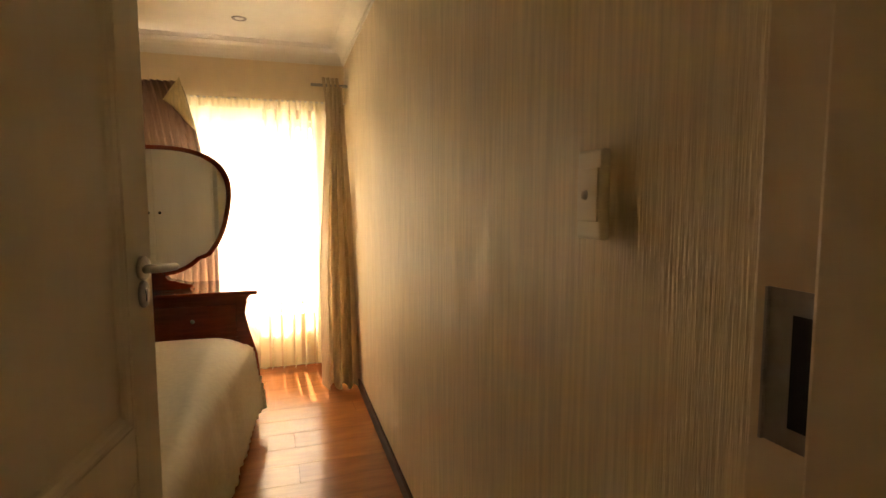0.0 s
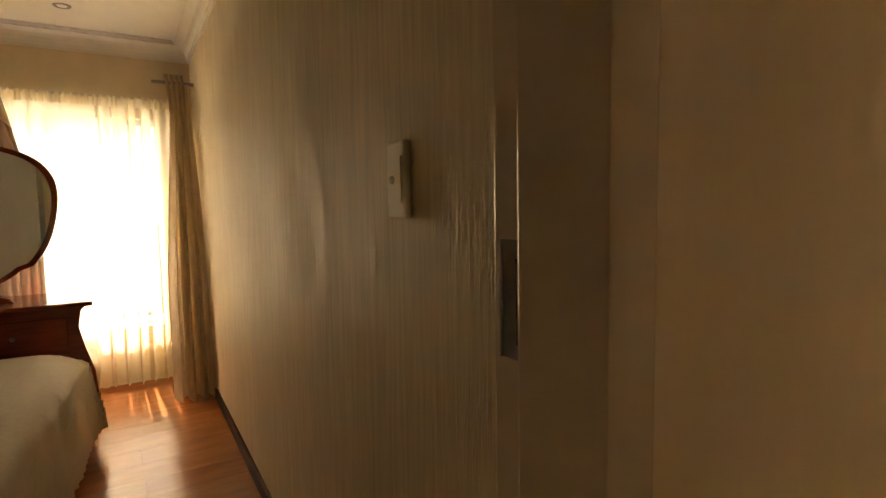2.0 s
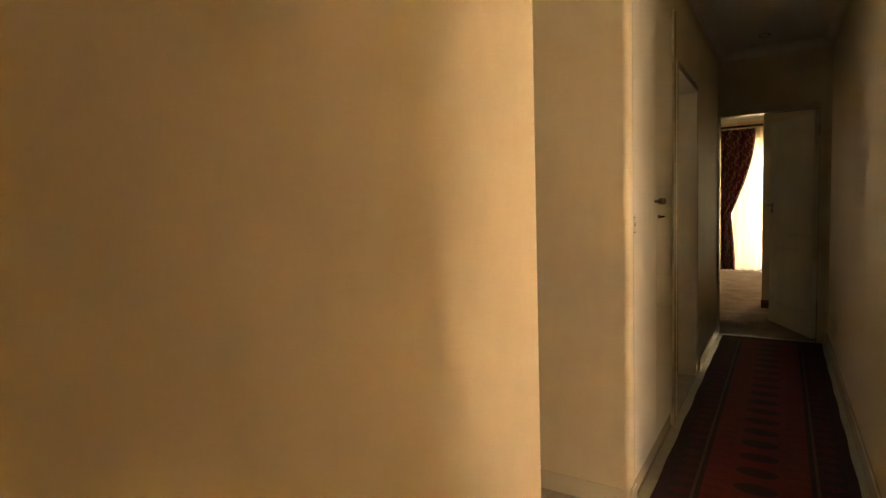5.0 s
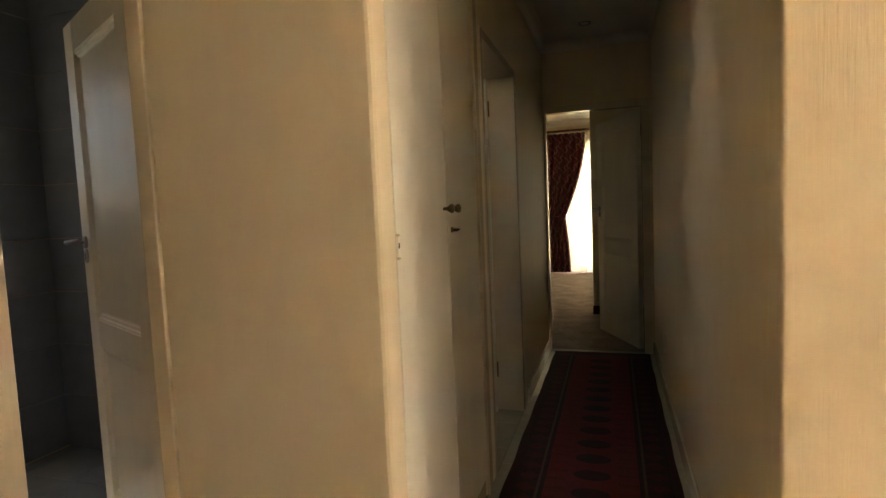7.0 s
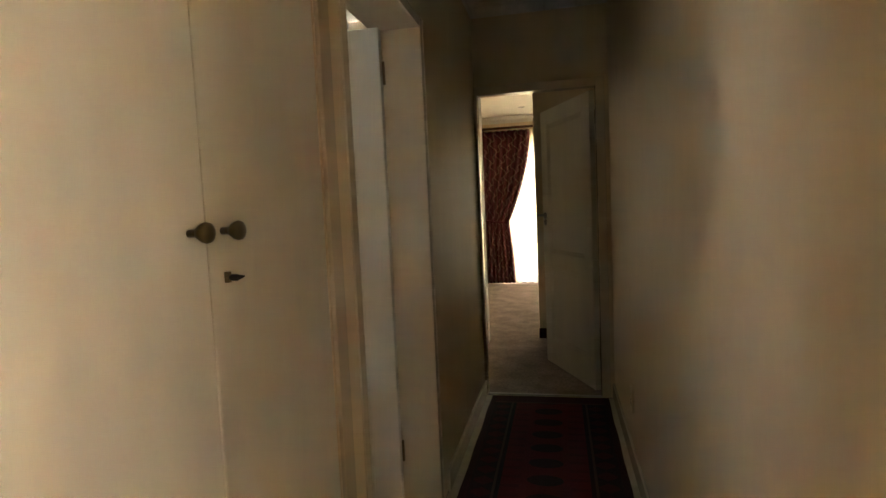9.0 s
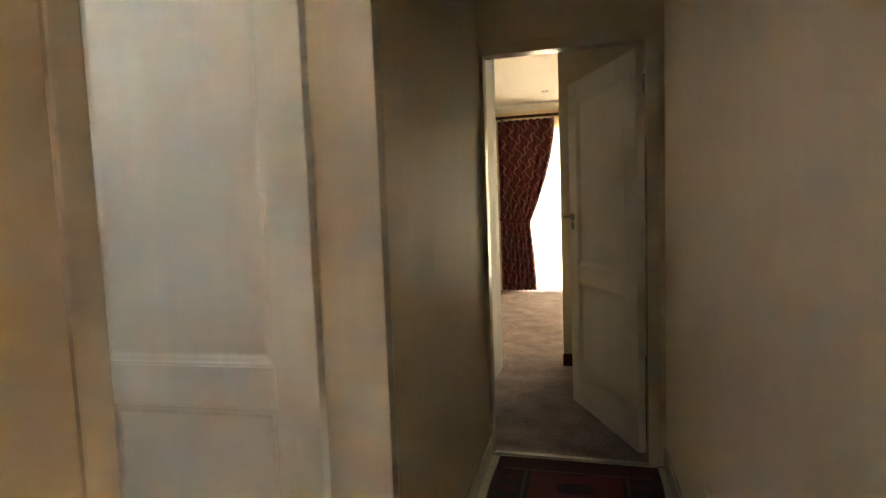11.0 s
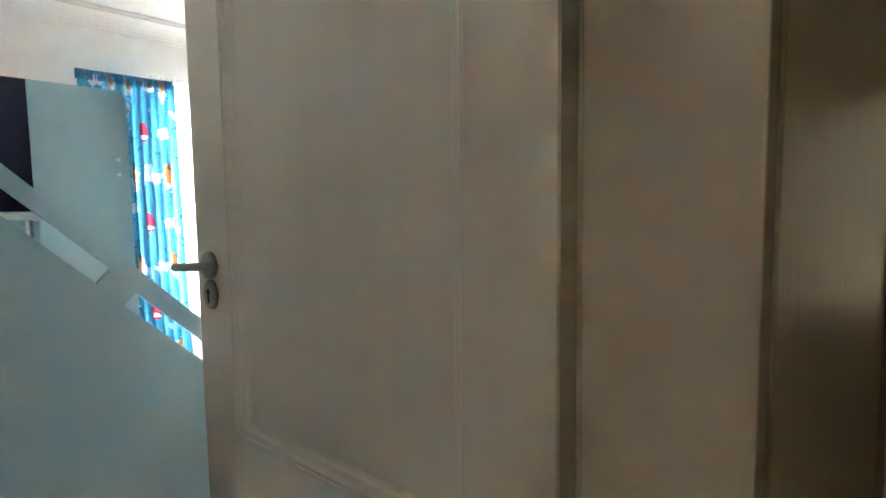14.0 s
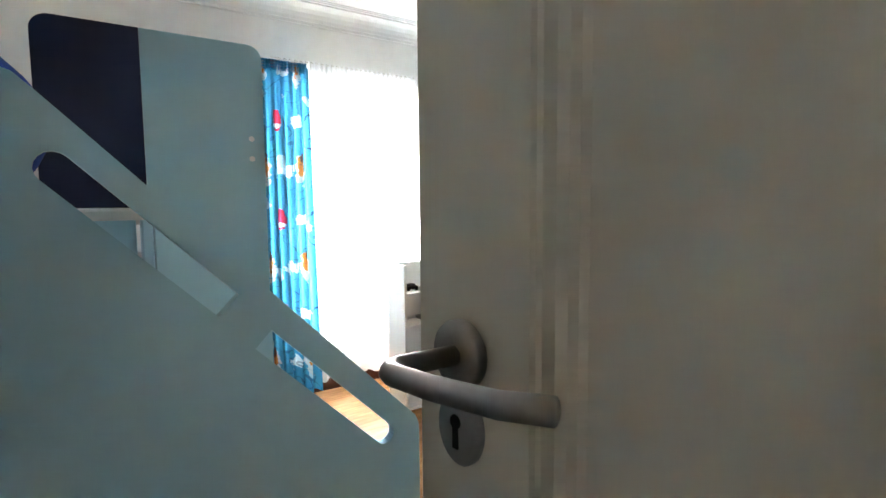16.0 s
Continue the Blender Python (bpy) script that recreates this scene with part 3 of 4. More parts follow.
# ---- windows with their daylight ----
def window(name, x0, x1, z0, z1, label, m, panes=2):
    """A framed window in the local xz plane; the pane's shadow is off."""
    w = thing(name, label, "window", m, kind="structure")
    f = 0.05
    for nm, b in (("frame_sill", (x0, 0.02, z0, x1, 0.08, z0 + f)), ("frame_head", (x0, 0.02, z1 - f, x1, 0.08, z1)),
                  ("frame_jamb", (x0, 0.02, z0 + f, x0 + f, 0.08, z1 - f)), ("frame_jamb", (x1 - f, 0.02, z0 + f, x1, 0.08, z1 - f))):
        part(nm, block(*b, 0.004, 1), M_ALU, w)
    step = (x1 - x0 - 2 * f) / panes
    for i in range(panes):
        a = x0 + f + i * step
        if i:
            part("mullion", block(a - 0.02, 0.025, z0 + f, a + 0.02, 0.075, z1 - f, 0.003, 1), M_ALU, w)
        g = part("pane", block(a + 0.02, 0.046, z0 + f, a + step - 0.02, 0.052, z1 - f), M_GLASS, w)
        g.visible_shadow = False
    return w


window("window_1", -1.35, 0.12, 0.42, 1.96, "wide painted window behind gold sheer curtains", pose(0, BW + 0.08, 0), 3)
window("window_2", 5.25, 6.95, 0.50, 2.02, "wide painted window behind white sheer curtains", pose(0, KW + 0.08, 0), 3)
window("window_3", -0.95, 1.75, 0.01, 2.30, "glazed patio door behind cream sheer curtains", pose(FX + 0.08, 0, 0, 0, 0, -90), 4)
window("window_4", HW[0], HW[1], HW[2], HW[3], "painted window that lights the hall", pose(0, -3.42, 0, 0, 0, 180) @ pose(-HW[0] - HW[1], 0, 0), 4)
# unseen bathroom window and lamp, added only to brighten the bathroom
window("window_bath_added", 2.49, 2.96, 1.35, 2.10, "small unseen window added to light the bathroom", pose(0, 3.02, 0), 1)
window_light(2.725, 3.01, 1.72, 0.37, 0.65, 0, 0.14, (0.80, 0.90, 1.0))
window_light(-0.615, BW + 0.092, 1.15, 1.36, 1.30, 0, 77)
window_light(6.1, KW + 0.092, 1.26, 1.58, 1.42, 0, 235)
window_light(FX + 0.092, -0.40, 1.16, 2.5, 2.1, -90, 88, (1.0, 0.90, 0.76))
window_light(1.51, -3.43, 1.5, 0.54, 1.18, 180, 116, (1.0, 0.89, 0.745))
window_light(0.48, -3.43, 1.5, 1.46, 1.18, 180, 60, (1.0, 0.89, 0.745))


# ---- doors ----
def door_leaf(name, label, w, m):
    """Two-panelled leaf: hinge at the origin, leaf along +x, its thickness in y, a lever on both faces."""
    d = thing(name, label, "door", m)
    h, t, st = 2.015, 0.04, 0.115
    z0, z1, z2, z3 = 0.21, 0.795, 0.903, 1.90
    for nm, b in (("stile", (0, 0, 0.008, st, t, h)), ("stile", (w - st, 0, 0.008, w, t, h)), ("rail", (st, 0.001, 0.008, w - st, t - 0.001, z0)),
                  ("rail", (st, 0.001, z1, w - st, t - 0.001, z2)), ("rail", (st, 0.001, z3, w - st, t - 0.001, h))):
        part(nm, block(*b, 0.0025, 1), M_DOOR, d)
    for a, c in ((z0, z1), (z2, z3)):
        pn = part("panel", block(st - 0.004, 0.014, a - 0.004, w - st + 0.004, t - 0.014, c + 0.004), M_DOOR, d)
        for y, s in ((0.014, -1), (t - 0.014, 1)):
            bm = bmesh.new()
            k, q = 0.030, 0.007
            loops = []
            for off, dy in ((0.0, 0.0115), (0.005, 0.0115), (0.011, q), (0.019, 0.0055), (0.024, 0.002), (k, 0.0005)):
                loops.append([bm.verts.new((x, y + s * dy, z)) for x, z in ((st + off, a + off), (w - st - off, a + off), (w - st - off, c - off), (st + off, c - off))])
            for p, r in zip(loops, loops[1:]):
                for i in range(4):
                    bm.faces.new((p[i], p[(i + 1) % 4], r[(i + 1) % 4], r[i]))
            part("moulding", bm, M_DOOR, pn)
    lx, lz = w - 0.052, 1.197
    for y, s in ((0.0, -1), (t, 1)):
        rose = lathe([(0.0238, 0), (0.0238, 0.0055), (0.0225, 0.0085), (0.012, 0.009)], 32)
        bmesh.ops.transform(rose, matrix=Matrix.Translation((lx, y, lz)) @ Matrix.Rotation(radians(90 if s < 0 else -90), 4, "X"), verts=rose.verts[:])
        hd = part("rose", rose, M_STEEL, d, "round steel handle rose", smooth=True)
        pts = [(lx, y + s * 0.006, lz)]
        pts += [(lx, y + s * 0.043, lz + 0.001)]
        for i in range(1, 7):
            a = i / 6 * math.pi / 2
            pts.append((lx - 0.022 * (1 - math.cos(a)), y + s * (0.047 + 0.023 * math.sin(a)), lz + 0.001 + 0.002 * a))
        pts += [(lx - 0.055, y + s * 0.0695, lz + 0.006), (lx - 0.100, y + s * 0.065, lz + 0.009), (lx - 0.127, y + s * 0.057, lz + 0.012)]
        part("lever", tube(pts, 0.0070, 14), M_STEEL, hd, "curved satin steel lever", smooth=True)
        key = lathe([(0.0215, 0), (0.0215, 0.005), (0.0195, 0.007), (0.004, 0.0075)], 24)
        bmesh.ops.transform(key, matrix=Matrix.Translation((lx, y, lz - 0.052)) @ Matrix.Rotation(radians(90 if s < 0 else -90), 4, "X") @ Matrix.Diagonal((1, 1.25, 1, 1)), verts=key.verts[:])
        kp = part("escutcheon", key, M_STEEL, d, "oval steel keyhole plate", smooth=True)
        ya, yb = sorted((y + s * 0.0070, y + s * 0.0085))
        bm = outline_slab([(lx + 0.0052 * math.cos(math.radians(q)), lz - 0.047 + 0.0052 * math.sin(math.radians(q))) for q in range(-60, 241, 30)]
                          + [(lx - 0.0028, lz - 0.066), (lx + 0.0028, lz - 0.066)], ya, yb)
        # no hole is cut: the black slab paints its shade
        part("keyhole", bm, M_BLACK, kp, "black slab for the shade in the keyhole")
    for z in (0.22, 1.80):
        part("hinge", tube([(-0.004, 0.0, z), (-0.004, 0.0, z + 0.09)], 0.006, 8), M_BRASS, d, "steel butt hinge")
    return d


def leaf_pose(hx, hy, ex, ey):
    """Pose of a leaf whose hinge is at (hx, hy) and that points at (ex, ey)."""
    return pose(hx, hy, 0.006, 0, 0, math.degrees(math.atan2(ey - hy, ex - hx)))


door_leaf("door_1", "cream painted two-panel door standing open into the bedroom", 0.80, leaf_pose(-0.632, 0.745, -0.498, 1.53))
door_leaf("door_2", "cream painted two-panel door standing open to the child's room", 0.733, leaf_pose(4.362, 0.655, 4.321, 1.385))
door_leaf("door_3", "cream painted two-panel door standing half open at the corridor's end", 0.80, leaf_pose(5.95, -0.275, 6.67, 0.06))
door_leaf("door_4", "cream painted two-panel door standing open into the bathroom", 0.72, leaf_pose(2.475, 1.275, 2.79, 1.92))


def door_frame(name, label, width, depth, m, h=2.03, face=0.055, stop=0.012, reb=0.045, paint=None):
    """Rebated frame: clear width along local x from 0, depth along +y; architrave strip proud of the wall at y = 0."""
    fr = thing(name, label, "door frame", m, kind="structure")
    for nm, b in (("jamb", (-face, -0.004, 0.0, 0.0, depth - reb, h + face)), ("jamb", (width, -0.004, 0.0, width + face, depth - reb, h + face)),
                  ("head", (0.0, -0.004, h, width, depth - reb, h + face)),
                  ("rebate", (-face, depth - reb, 0.0, -stop, depth + 0.003, h + face)), ("rebate", (width + stop, depth - reb, 0.0, width + face, depth + 0.003, h + face)),
                  ("rebate_head", (-stop, depth - reb, h + stop, width + stop, depth + 0.003, h + face))):
        part(nm, block(*b, 0.004, 2), paint or M_TRIM, fr)
    return fr


f1 = door_frame("door_frame_1", "cream gloss painted door frame with a steel strike plate", 0.805, 0.22, pose(-0.63, WY, 0), face=0.07, stop=0.035, reb=0.087, paint=M_TRIM_WARM)
f2 = door_frame("door_frame_2", "cream gloss painted door frame", 0.803, 0.200, pose(3.601, WY, 0), face=0.042, stop=0.002, reb=0.030)
door_frame("door_frame_3", "cream gloss painted door frame", 0.76, 0.12, pose(5.84, 0.485, 0, 0, 0, -90))
door_frame("door_frame_4", "cream gloss painted door frame", 0.72, 0.090, pose(2.408, 1.985, 0, 0, 0, -90), paint=M_TRIM_WARM)
# strip added behind the leaf so that the hinge gap goes dark
part("stop", block(0.772, 0.187, 0.0, 0.8005, 0.199, 2.028, 0.003, 1), M_TRIM, f2, "narrow strip added to keep light out of the hinge gap")
part("bead", tube([(0.847, -0.003, 0.0), (0.847, -0.003, 2.07)], 0.0045, 8), M_TRIM, f2, "thin glossy paint bead beside the frame", smooth=True)
# strike plate on the first frame (local coordinates of the frame)
bm = bmesh.new()
for b in ((0.8385, 0.128, 1.095, 0.8405, 0.2015, 1.115), (0.8385, 0.128, 1.226, 0.8405, 0.2015, 1.25), (0.8385, 0.177, 1.115, 0.8405, 0.2015, 1.226)):
    solid(bm, *b)
solid(bm, 0.8345, 0.2015, 1.095, 0.8405, 0.2045, 1.25)
part("strike_plate", bm, M_STEEL, f1, "worn steel strike plate")
# black slab painted as the shade inside the latch hole
part("strike_hole", block(0.8392, 0.134, 1.115, 0.8402, 0.177, 1.226), M_BLACK, f1, "black slab for the shade in the latch hole")
for z in (1.105, 1.238):
    s = lathe([(0.0045, 0), (0.004, 0.0012), (0.001, 0.0014)], 10)
    bmesh.ops.transform(s, matrix=Matrix.Translation((0.8385, 0.150, z)) @ Matrix.Rotation(radians(-90), 4, "Y"), verts=s.verts[:])
    part("screw", s, M_BRASS, f1)
structure("threshold_strip", block(5.825, -0.27, 0.0, 5.853, 0.48, 0.011, 0.004, 2), M_STEEL, "worn metal threshold strip", "threshold")

# ---- light switch ----
sw = thing("light_switch", "ivory plastic light switch on the plaster wall", "light switch", pose(0.2602, 1.083, 1.343, 0, 0, 88.5))
bm = block(-0.0375, 0.0, -0.074, 0.0375, 0.018, 0.074, 0.007, 3)
part("box", bm, M_PLASTIC, sw)
part("plate", block(-0.030, 0.0175, -0.044, 0.030, 0.0215, 0.044, 0.002, 2), M_PLASTIC, sw)
bm = lathe([(0.008, 0), (0.008, 0.002), (0.006, 0.007), (0.002, 0.008)], 14)
bmesh.ops.transform(bm, matrix=Matrix.Translation((0.004, 0.0213, 0.0)) @ Matrix.Rotation(radians(-90), 4, "X"), verts=bm.verts[:])
part("toggle", bm, M_PLASTIC, sw, smooth=True)

# ---- built-in cupboard ----
cup = thing("linen_cupboard", "cream built-in cupboard with two flush doors and brass knobs", "cupboard", pose(0, 0, 0), kind="structure")
part("body", block(2.492, 0.535, 0.0, 3.398, 0.65, 2.258), M_TRIM, cup)
part("plinth", block(2.492, WY + 0.006, 0.0, 3.398, 0.535, 0.08, 0.003, 1), M_TRIM, cup)
for i, (a, c, kx) in enumerate(((2.496, 2.9645, 2.925), (2.9665, 3.394, 3.005))):
    dr = part("door", block(a, WY - 0.001, 0.085, c, 0.5345, 2.25, 0.004, 2), M_DOOR, cup, "flush cream cupboard door")
    kn = lathe([(0.006, 0), (0.006, 0.012), (0.009, 0.016), (0.0145, 0.024), (0.016, 0.030), (0.0145, 0.035), (0.009, 0.038), (0.002, 0.039)], 20)
    bmesh.ops.transform(kn, matrix=Matrix.Translation((kx, WY - 0.001, 1.272)) @ Matrix.Rotation(radians(90), 4, "X"), verts=kn.verts[:])
    part("knob", kn, M_BRASS, dr, "round aged brass knob", smooth=True)
    if i:
        kb = block(kx - 0.004, WY - 0.010, 1.188, kx + 0.004, WY - 0.001, 1.206, 0.001, 1)
        part("lock", kb, M_BRASS, dr, "small brass lock")
        part("key_bow", tube([(kx, WY - 0.006, 1.196), (kx, WY - 0.013, 1.196), (kx, WY - 0.022, 1.196), (kx, WY - 0.036, 1.198)], [0.002, 0.0055, 0.0055, 0.001], 8), M_BLACK, dr, "small dark key")
    else:
        part("latch", block(2.4985, WY - 0.004, 1.152, 2.512, WY - 0.0012, 1.204), M_PLASTIC, dr, "small painted latch plate")
        for z in (1.146, 1.208):
            part("latch_lug", tube([(2.496, WY - 0.004, z), (2.511, WY - 0.004, z - 0.001)], [0.004, 0.0025], 8), M_TRIM, dr, "small painted lug")
        # shade of the slot, as a thin black block
        part("latch_slot", block(2.502, WY - 0.0052, 1.172, 2.5085, WY - 0.0042, 1.186), M_BLACK, dr)
part("frame_strip", block(3.402, WY - 0.012, 0.0, 3.465, WY - 0.001, 2.30, 0.004, 2), M_TRIM, cup, "narrow painted cover strip")


# ---- runner ----
bm = bmesh.new()
L, W = 4.45, 0.76
n = 60
top = [[bm.verts.new((-L / 2 + L * i / n, sgn * W / 2 * (1 + 0.006 * math.sin(i * 0.9 + sgn)), 0.010 + 0.002 * math.sin(i * 0.7 + sgn))) for sgn in (-1, 1)] for i in range(n + 1)]
for i in range(n):
    bm.faces.new((top[i][0], top[i + 1][0], top[i + 1][1], top[i][1]))
r = bmesh.ops.extrude_face_region(bm, geom=bm.faces[:])
for v in r["geom"]:
    if isinstance(v, bmesh.types.BMVert):
        v.co.z = 0.0005
rug = thing("runner_rug", "long dark red woven runner with black medallions", "rug", pose(5.80 - L / 2, 0.07, 0.0))
part("weave", bm, M_RUG, rug)
for sx in (-1, 1):
    bm = bmesh.new()
    for i in range(76):
        y = -W / 2 + (i + 0.5) * W / 76
        solid(bm, min(sx * L / 2, sx * (L / 2 + 0.028)), y - 0.003, 0.0005, max(sx * L / 2, sx * (L / 2 + 0.028)), y + 0.003, 0.004)
    part("fringe", bm, M_LINING, rug, "short pale fringe")


# ---- downlights ----
def downlight(x, y, z):
    d = thing("downlight", "round recessed ceiling downlight, switched off", "ceiling light", pose(x, y, z, 180, 0, 0), group="recessed downlights")
    part("ring", lathe([(0.030, -0.02), (0.032, 0.004), (0.045, 0.006), (0.048, 0.0), (0.030, 0.0)], 24), M_STEEL, d, smooth=True)
    part("bulb", lathe([(0.001, 0.0005), (0.028, 0.001), (0.028, 0.003), (0.001, 0.0035)], 20), M_WHITE, d)
    return d


for x, y, z in ((-0.42, 4.16, BCEIL), (5.42, 0.13, CEIL), (8.2, 0.42, FARCEIL), (10.35, 0.47, FARCEIL)):
    downlight(x, y, z)

# ---- bedroom: bed ----
bed = thing("bed", "made double bed under a smooth ivory bedspread", "bed", pose(-1.53, 2.62, 0))
part("base", block(-1.0, -0.80, 0.0, 0.95, 0.80, 0.30, 0.02), M_DARKWOOD, bed)
part("mattress", block(-1.0, -0.84, 0.30, 0.97, 0.84, 0.53, 0.05, 3), M_LINEN, bed)
HX, HY, TOPZ = 1.0, 0.90, 0.574


def spread(s, t):
    """Bedspread: flat top, rounded over the sides, a short flaring drop with fine slanting creases."""
    def run(v, half):
        flat = half - 0.06
        d = abs(v) * (flat + 0.50)
        if d <= flat:
            return d, 0.0
        a = d - flat
        if a < 0.11:
            q = a / 0.07
            return flat + 0.07 * math.sin(min(q, 1.571)), 0.07 * (1 - math.cos(min(q, 1.571)))
        return flat + 0.07 + 0.10 * (a - 0.11), 0.07 + (a - 0.11)
    u, v = 2 * s - 1, 2 * t - 1
    x, dx = run(u, HX)
    y, dy = run(v, HY)
    drop = max(dx, dy)
    k = min(1.0, drop / 0.08)
    w = v if dx >= dy else u
    ease = 0.5 + 0.9 * noise.noise((w * 5, drop * 4, 1.7))
    fold = k * (min(1.0, 0.35 + drop * 2.2) * ease * (0.012 * math.sin(w * 104 + 75 * drop + 3 * noise.noise((w * 4, 0.2, 0.9))) + 0.005 * math.sin(w * 181 + 110 * drop + 1.3)) + 0.004 * math.sin(w * 23 + 2 * math.sin(w * 7)))
    px, py = math.copysign(x, u), math.copysign(y, v)
    if dx >= dy:
        px += math.copysign(fold + 0.17 * k * max(0.0, (v + 0.3) / 1.3), u)
    else:
        py += math.copysign(fold, v)
    puff = 0.010 * noise.noise((px * 2.2, py * 2.2, 0.3))
    return px, py, TOPZ - drop + puff


hang("bedspread", cloth(130, 320, spread), M_LINEN, bed, "smooth ivory bedspread hanging over the sides", 0.006)
part("headboard", block(-1.09, -0.82, 0.0, -1.03, 0.82, 1.02, 0.02), M_MAHOG, bed)
for y in (-0.38, 0.38):
    bm = block(-0.98, y - 0.33, 0.575, -0.55, y + 0.33, 0.72, 0.06, 4)
    part("pillow", bm, M_LINEN, bed, smooth=True)

# ---- bedroom: dressing table with kidney mirror ----
dt = thing("dressing_table", "polished mahogany dressing table with a bulging front", "dressing table", pose(-0.98, 3.76, 0))
side = [(0.555, 0.0), (0.60, 0.10), (0.625, 0.25), (0.615, 0.38), (0.575, 0.52), (0.55, 0.64), (0.565, 0.73), (0.59, 0.755)]
prof = side + [(-x, z) for x, z in reversed(side)]
part("body", outline_slab(prof, 0.03, 0.50), M_MAHOG, dt)
part("top", block(-0.63, -0.01, 0.755, 0.625, 0.52, 0.782, 0.010, 3), M_MAHOG, dt, "glossy mahogany top")
for a, c in ((0.10, 0.29), (0.31, 0.50), (0.52, 0.70)):
    for x0, x1 in ((-0.50, -0.01), (0.01, 0.50)):
        dr = part("drawer", block(x0, 0.012, a, x1, 0.032, c, 0.006, 2), M_MAHOG, dt)
        kn = lathe([(0.006, 0), (0.012, 0.014), (0.011, 0.020), (0.002, 0.022)], 14)
        bmesh.ops.transform(kn, matrix=Matrix.Translation(((x0 + x1) / 2, 0.012, (a + c) / 2)) @ Matrix.Rotation(radians(90), 4, "X"), verts=kn.verts[:])
        part("knob", kn, M_BRASS, dr, smooth=True)
# mirror outline: wide rounded shoulders, narrowing to the foot
def kidney(scale):
    pts = []
    for i in range(72):
        a = 2 * math.pi * i / 72
        c, s = math.cos(a), math.sin(a)
        x = math.copysign(abs(c) ** 0.72, c) * 0.470
        z = math.copysign(abs(s) ** 0.80, s) * 0.405
        x *= 1 + 0.16 * (z / 0.405) - (0.10 if z < -0.3 else 0)
        pts.append((x * scale, z * scale))
    return pts
part("mirror_frame", outline_slab(kidney(1.0), 0.235, 0.27, 0.006), M_MAHOG, dt, "rounded mahogany mirror frame").location = (0, 0, 1.265)
part("mirror", outline_slab(kidney(0.935), 0.230, 0.234), M_MIRROR, dt, "bevelled kidney-shaped mirror glass").location = (0, 0, 1.265)
part("mirror_foot", outline_slab([(-0.22, 0.0), (0.22, 0.0), (0.24, 0.02), (0.10, 0.06), (0.06, 0.12), (-0.06, 0.12), (-0.10, 0.06), (-0.24, 0.02)], 0.20, 0.30, 0.004), M_MAHOG, dt).location = (0, 0, 0.782)

# ---- bedroom: wardrobe seen in the mirror ----
wr = thing("wardrobe", "cream built-in wardrobe with dark round knobs", "wardrobe", pose(-1.95, 0.81, 0))
part("body", block(-1.2, 0.0, 0.0, 1.1, 0.50, 2.3, 0.004, 1), M_DOOR, wr)
for i in range(4):
    a = -1.19 + i * 0.57
    dr = part("door", block(a, 0.502, 0.06, a + 0.563, 0.522, 2.28, 0.003, 1), M_DOOR, wr)
    kx = a + (0.51 if i % 2 == 0 else 0.05)
    kn = lathe([(0.007, 0), (0.016, 0.018), (0.014, 0.026), (0.002, 0.028)], 14)
    bmesh.ops.transform(kn, matrix=Matrix.Translation((kx, 0.522, 1.20)) @ Matrix.Rotation(radians(-90), 4, "X"), verts=kn.verts[:])
    part("knob", kn, M_BLACK, dr, "dark round knob", smooth=True)


# ---- bedroom: curtains ----
def sheer(name, label, x0, x1, z0, z1, material, m, folds, amp=0.018, category="sheer curtain", seed=0.0, head_to=None):
    c = thing(name, label, category, m)
    xh = x1 if head_to is None else head_to

    def shape(s, t):
        z = z1 + (z0 - z1) * t
        ph = s * folds * 2 * math.pi + 0.7 * math.sin(s * 17 + seed)
        a = amp * (0.55 + 0.45 * t) * (0.8 + 0.4 * math.sin(s * 11 + seed))
        y = a * math.sin(ph) + 0.3 * a * math.sin(2.3 * ph + 3 * t + seed)
        hem = 0.010 * math.sin(s * folds * 6.28 + 1) * (t > 0.98)
        return x0 + (x1 - x0) * s + 0.006 * math.sin(ph * 1.1 + 4 * t), y, z + hem
    hang("panel", cloth(int(folds * 9), 26, shape), material, c, thick=0)

    def head(s, t):
        ph = s * folds * 4 * 2 * math.pi
        return x0 + (xh - x0) * s, -0.006 + 0.010 * math.sin(ph), z1 + 0.012 - 0.075 * t
    hang("heading_tape", cloth(int(folds * 22), 3, head), material, c, thick=0)
    rod = tube([(x0 - 0.05, 0.0, z1 + 0.004), (xh + 0.03, 0.0, z1 + 0.004)], 0.007, 8)
    part("rod", rod, M_ALU, c)
    return c


gold = sheer("sheer_curtain", "translucent gold sheer curtain over the bedroom window", -1.55, -0.30, 0.025, 2.08, M_GOLD, pose(0, BW - 0.08, 0), 11, head_to=0.30)


def parted(a, b, seed):
    """A narrow breadth of the sheer whose first edge is turned into the room."""
    def shape(s, t):
        lie = s * (b - a)
        turn = max(0.0, 1 - lie / 0.016) ** 1.5
        y = -0.075 * turn + 0.010 * math.sin(s * (b - a) * 62 + seed + 2 * t)
        return a + lie + 0.003 * math.sin(7 * t + seed), y, 2.075 + (0.025 - 2.075) * t
    return cloth(max(10, int((b - a) * 190)), 26, shape)


for i, (a, b) in enumerate(((-0.287, -0.213), (-0.203, -0.120), (-0.111, -0.058), (-0.030, 0.040), (0.052, 0.30))):
    hang("panel", parted(a, b, i * 1.3), M_GOLD, gold, thick=0)

drape = thing("curtain", "taupe satin curtain gathered beside the plaster wall", "curtain", pose(0, 0, 0))


